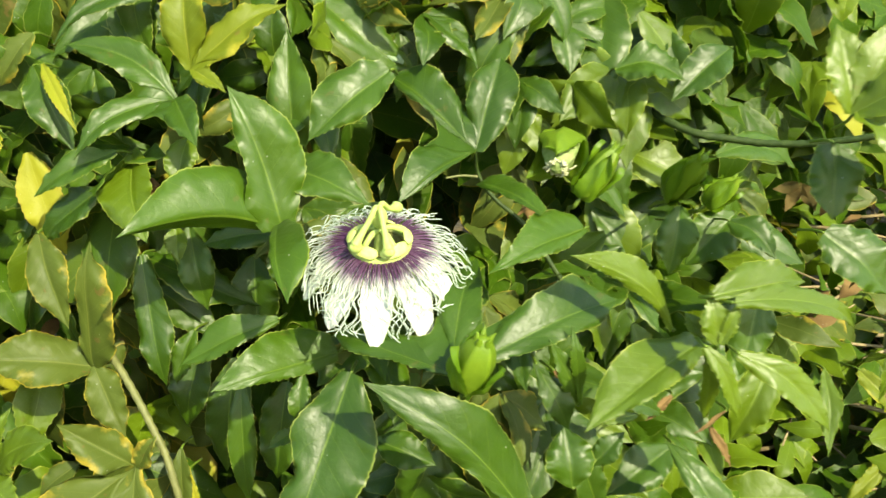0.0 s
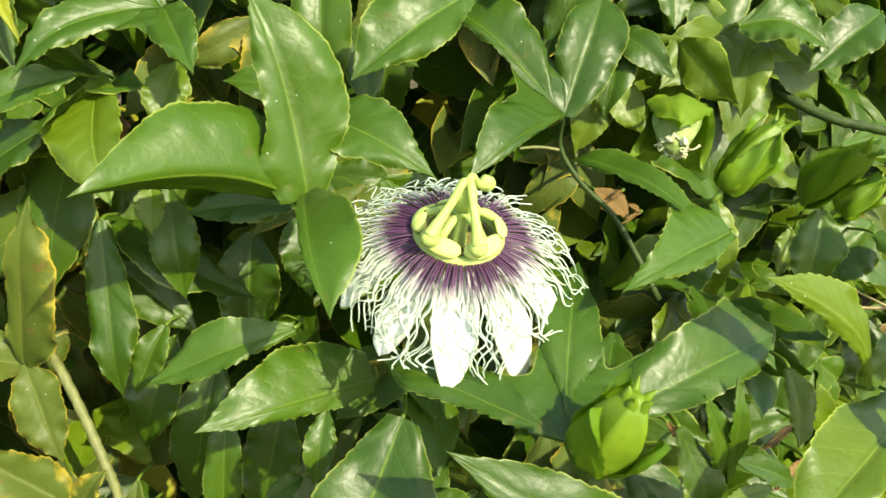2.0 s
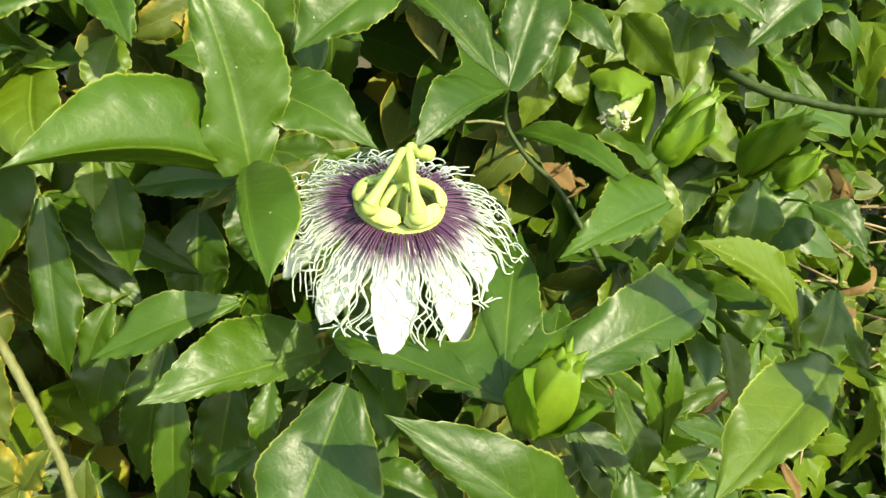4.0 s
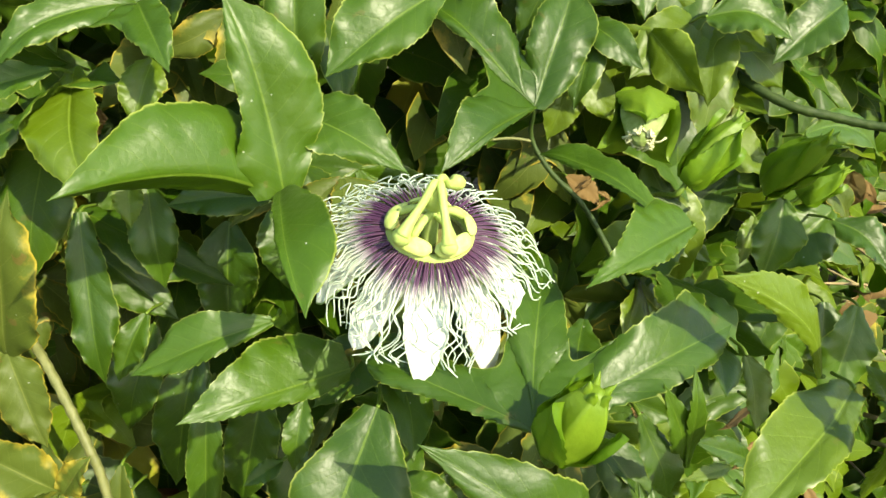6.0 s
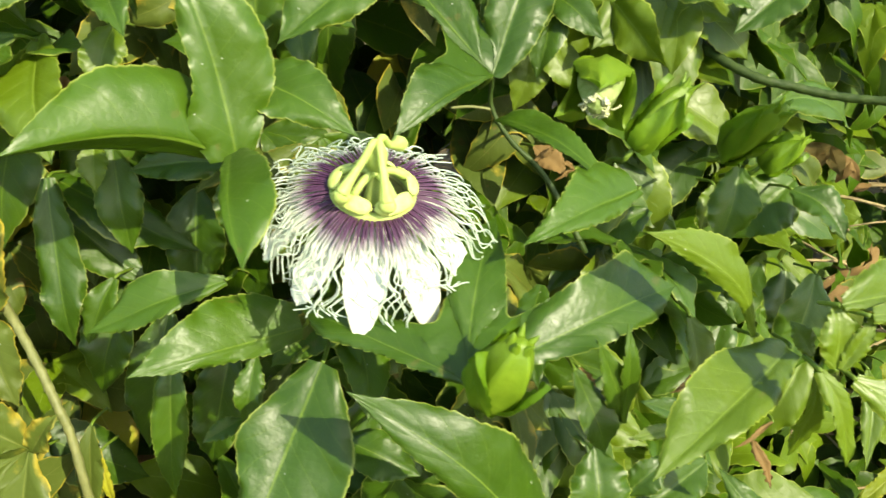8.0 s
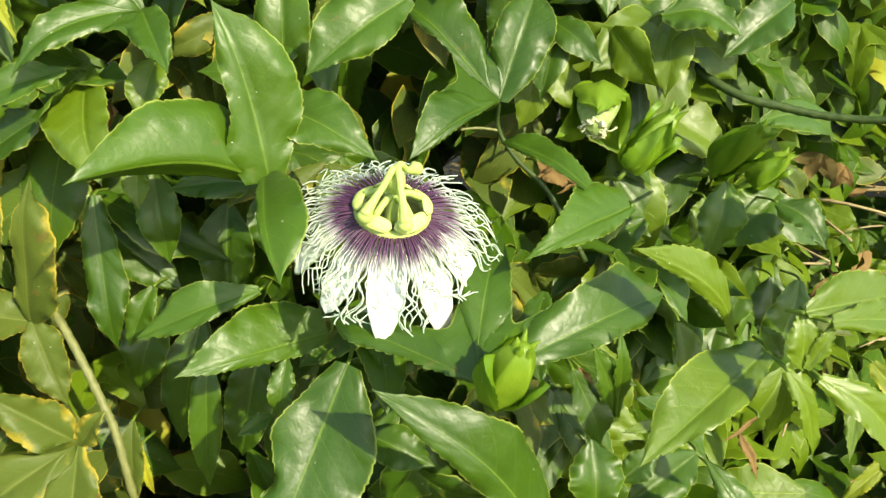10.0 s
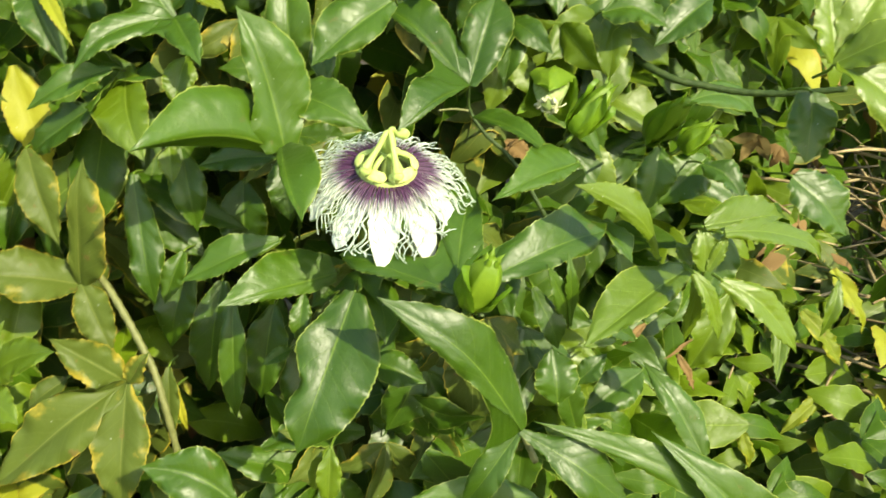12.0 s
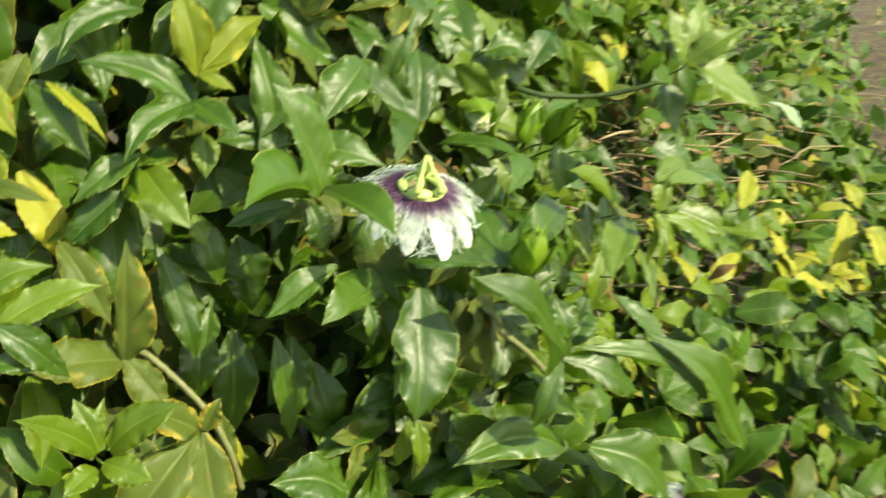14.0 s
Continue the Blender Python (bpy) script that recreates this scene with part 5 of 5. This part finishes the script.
def variant(nl, nw, lobes, seed, teeth=12):
    """A leaf about 1 long, its foot at the origin, along +y."""
    rng = np.random.RandomState(seed)
    V, F, T, S, at = [], [], [], [], 0
    spread = (0,) if lobes == 1 else (0, 52, -52)
    for k, deg in enumerate(spread):
        length = 1.0 if k == 0 else rng.uniform(0.78, 0.92)
        v, f, uv, s = blade(nl, nw, rng.uniform(0.02, 0.12), rng.uniform(-0.08, 0.08), rng.uniform(0.1, 0.4), rng.uniform(0.02, 0.06), rng.uniform(-25, 25), seed * 7 + k, length, rng.uniform(0.36, 0.52), teeth, 0.018)
        v[len(v) // 2:, 2] -= 0.006
        rot = np.array(Matrix.Rotation(radians(deg), 3, "Z") @ Matrix.Rotation(radians(rng.uniform(-12, 4)), 3, "X"))
        v = v @ rot.T + np.array((0, 0, -0.006 * k))
        V.append(v); F.append(f + at); T.append(uv); S.append(s)
        at += len(v)
    for deg in spread[1:]:
        one = (Matrix.Identity(3), (0, 0, -0.004), 1.0, 0.05, 0.0)
        two = (Matrix.Rotation(radians(deg), 3, "Z"), (0, 0, -0.008), 0.85, 0.03, 0.0)
        v, f, uv, s = web(one, two, 0.62, 0.30, 5, 5)
        v[len(v) // 2:, 2] -= 0.005
        V.append(v); F.append(f + at); T.append(uv); S.append(s)
        at += len(v)
    return np.concatenate(V), np.concatenate(F), np.concatenate(T), np.concatenate(S)


def leaf_turn(rng, hang):
    """A random turn for a leaf of the mass: most hang and face the light."""
    y = Vector((rng.normal(0, 0.75), -0.35 + rng.normal(0, 0.35), -hang + rng.normal(0, 0.55))).normalized()
    n = Vector((0.12 + rng.normal(0, 0.42), -0.62 + rng.normal(0, 0.35), 0.72 + rng.normal(0, 0.35)))
    n = (n - y * n.dot(y)).normalized()
    return Matrix((y.cross(n), y, n)).transposed()


POCKETS = (((0.30, 0.50, 0.45), 0.10), ((0.035, 0.45, 0.465), 0.055), ((-0.015, 0.45, 0.505), 0.055), ((0.44, 0.62, 0.42), 0.11), ((-0.115, 0.40, 0.36), 0.085), ((-0.12, 0.40, 0.45), 0.05), ((0.150, 0.235, 0.265), 0.058))

YELLOWED = (((0.62, 0.50, 0.31), 0.10), ((0.50, 0.42, 0.32), 0.07), ((0.37, 0.49, 0.34), 0.06), ((0.25, 0.42, 0.335), 0.05), ((0.72, 0.60, 0.28), 0.08))      # clusters of yellow leaves
WITHERING = (((0.37, 0.61, 0.41), 0.11), ((0.47, 0.71, 0.39), 0.09), ((0.62, 0.88, 0.33), 0.13), ((0.84, 0.85, 0.33), 0.14), ((0.30, 0.28, 0.30), 0.05), ((0.20, 0.22, 0.29), 0.045), ((0.42, 0.36, 0.27), 0.06), ((1.15, 1.10, 0.28), 0.16))      # thin, dry patches


def inside(p, patches):
    return any((Vector(p) - Vector(c)).length < r for c, r in patches)


def build_mass():
    rng = np.random.RandomState(11)
    kinds = [GREEN, LIME, OLD, YELLOW, DRY]
    near = {}
    for ki, kind in enumerate(kinds):
        for sh in range(4):
            V, F, T, S = variant(48, 8, 3 if sh < 2 else 1, 40 + sh + 10 * ki, 13)
            me = bpy.data.meshes.new("leaf")
            me.from_pydata([tuple(q) for q in V], [], [tuple(q) for q in F])
            for mt in kind[0]:
                me.materials.append(mt)
            me.polygons.foreach_set("material_index", S.astype(np.int32))
            layer = me.uv_layers.new(name="UVMap")
            loops = np.empty(len(me.loops), dtype=np.int32)
            me.loops.foreach_get("vertex_index", loops)
            layer.data.foreach_set("uv", T.astype(np.float32)[loops].ravel())
            me.polygons.foreach_set("use_smooth", np.full(len(me.polygons), True))
            near[ki, sh] = me
    far = [variant(8, 2, 3 if sh < 1 else 1, 90 + sh, 4) for sh in range(4)]
    middle = [variant(20, 4, 3 if sh < 1 else 1, 140 + sh, 7) for sh in range(4)]
    tiny = [variant(5, 2, 1, 190 + sh, 2) for sh in range(4)]
    joined = {ki: [[], [], [], [], 0] for ki in range(len(kinds))}
    spots = []
    # the face of the hedge, layer behind layer
    while len(spots) < 3900:
        x, z = rng.uniform(-0.75, 0.62), rng.uniform(0.03, 0.80)
        d = rng.exponential(0.075) + 0.010
        top = 0.80 - 0.45 * max(0.0, x - 0.1)
        if z > top or d > 0.40:
            continue
        spots.append((x, face_of(x, z) + d, z, rng.uniform(0.042, 0.068), 0.75, d))
    while len(spots) < 5000:
        x, z = rng.uniform(-0.55, 0.40), rng.uniform(0.05, 0.80)
        d = rng.uniform(0.08, 0.36)
        spots.append((x, face_of(x, z) + d, z, rng.uniform(0.050, 0.075), 0.6, d + 0.3))
    # the shaded heart of the hedge
    while len(spots) < 6300:
        x, z = rng.uniform(-0.60, 0.40), rng.uniform(0.03, 0.78)
        d = rng.uniform(0.26, 0.50)
        spots.append((x, face_of(x, z) + d, z, rng.uniform(0.055, 0.085), 0.6, d + 0.3))
    # the low growth that runs on beyond, thinning out over the bare soil
    while len(spots) < 10000:
        x, y = 0.10 + 1.3 * rng.rand() ** 1.3, rng.uniform(0.0, 1.6)
        if y > face_of(x, 0.35) + 0.10 + 0.8 * (x > 0.3) or y < 0.26 - 0.5 * (x - 0.1):
            continue
        h = low_growth(x, y)
        spots.append((x, y, h - 0.16 * rng.rand() ** 1.6, rng.uniform(0.04, 0.066), 0.30, 5.0))
    while len(spots) < 12200:
        x, y = rng.uniform(0.5, 4.5), rng.uniform(0.3, 4.8)
        if (math.hypot(x, y) > 1.0 and y < 0.73 * x + 0.06 + 0.12 * noise.noise((x * 2, y * 2, 5)) and rng.rand() > 0.12) or noise.noise((x * 1.5, y * 1.5, 2)) < -0.45:
            continue
        h = low_growth(x, y)
        spots.append((x, y, h * rng.uniform(0.3, 1.0) ** 0.6, rng.uniform(0.04, 0.066), 0.30, 9.0))
    while len(spots) < 15900:
        r, a = rng.uniform(1.3, 7.0), radians(rng.uniform(30, 78))
        x, y = r * math.cos(a), r * math.sin(a)
        if y < 0.73 * x + 0.06 + 0.15 * noise.noise((x * 2, y * 2, 5)) and rng.rand() > 0.05:
            continue
        spots.append((x, y, max(0.03, low_growth(x, y)) * rng.uniform(0.2, 1.0) ** 0.5, rng.uniform(0.06, 0.10), 0.30, 20.0))
    spots.sort(key=lambda s: s[5] + 0.25 * abs(s[0] + 0.02) + 0.2 * abs(s[2] - 0.45))
    made = 0
    for x, y, z, size, hang, d in spots:
        p = rng.rand()
        # bare pockets full of dry bits, and the dark hollow under the flower
        if inside((x, y, z), POCKETS):
            continue
        dry = inside((x, y, z), WITHERING)
        if dry and p < 0.5:
            continue
        if x > 0.05:
            ki = 0 if p < 0.54 else 1 if p < 0.90 else 2 if p < 0.93 else 3 if p < (0.935 if x < 0.30 else 0.985) else 0 if p < 0.985 else 4
        elif x < -0.13 and z > 0.46:
            ki = 0 if p < 0.72 else 1 if p < 0.84 else 2 if p < 0.96 else 3 if p < 0.985 else 4
        elif x < -0.13:
            ki = 0 if p < 0.36 else 1 if p < 0.55 else 2 if p < 0.92 else 3 if p < 0.985 else 4
        else:
            ki = 0 if p < 0.74 else 1 if p < 0.80 else 2 if p < 0.96 else 3 if p < 0.975 else 4
        if dry:
            ki = 4 if p < 0.68 else 2 if p < 0.74 else 0
        elif inside((x, y, z), YELLOWED) and p < 0.62:
            ki = 3
        sh = rng.randint(4)
        turn = leaf_turn(rng, hang)
        m = Matrix.Translation((x, y, z)) @ turn.to_4x4() @ Matrix.Scale(size * (0.9 if sh < 2 else 1.1) * (0.5 if ki == 4 else 1.0), 4)
        if made < 300:
            ki = 2 if ki == 4 else 1 if ki == 3 and x > -0.13 else ki
            vine = left if x < -0.13 else right if x > 0.05 else mid
            ob = new("leaf", near[ki, sh])
            ob.parent = vine
            ob.matrix_basis = Matrix.Translation(-vine.location) @ m
            made += 1
        else:
            V, F, T, S = middle[sh] if d < 0.12 or (d == 5.0 and x < 0.75) else far[sh] if d < 20 else tiny[sh]
            j = joined[ki]
            mm = np.array(m)
            j[0].append(V @ mm[:3, :3].T + mm[:3, 3]); j[1].append(F + j[4]); j[2].append(T); j[3].append(S)
            j[4] += len(V)
    names = ["green foliage of the vine, many lobed leaves", "light green young foliage of the vine", "dull older foliage of the vine", "yellowing leaves among the vine", "dry brown leaves caught in the vine"]
    for ki, kind in enumerate(kinds):
        j = joined[ki]
        ob = link_mesh("foliage", np.concatenate(j[0]), np.concatenate(j[1]), kind[1], np.concatenate(j[3]), np.concatenate(j[2]))
        tagged(ob, names[ki], "foliage", kind="stuff")


build_mass()


def build_litter():
    """Dry sticks, straw and dead leaves on the soil."""
    rng = np.random.RandomState(5)
    V, F, at = [], [], 0
    for k in range(2860):
        x, y = rng.uniform(0.2, 4.5), rng.uniform(-0.4, 4.0)
        if k >= 2600:      # dead stalks in the dry patches
            (cx, cy, _), reach = WITHERING[k % 4]
            x, y = cx + rng.normal(0, 0.55) * reach, cy + rng.normal(0, 0.55) * reach
        a, L = rng.uniform(0, 6.28), rng.uniform(0.04, 0.16)
        z = 0.02 + rng.uniform(0, 0.03) if k % 3 and k < 2600 else low_growth(x, y) * rng.uniform(0.5, 0.95)
        p = Vector((x, y, z))
        d = Vector((math.cos(a), math.sin(a), rng.uniform(-0.06, 0.15))) * L
        mid_ = p + d * 0.5 + Vector((rng.normal(0, 0.1), rng.normal(0, 0.1), 0.05)) * L
        r = rng.uniform(0.0008, 0.0022)
        v, f, _ = tube(curve_points([p, mid_, p + d], 4), [r, r, r * 0.9, r * 0.8, r * 0.5], 5)
        V += v
        F += [tuple(i + at for i in q) for q in f]
        at += len(v)
    tagged(link_mesh("litter", V, F, [STRAW]), "dry sticks and straw strewn on the soil", "litter", kind="stuff")


build_litter()
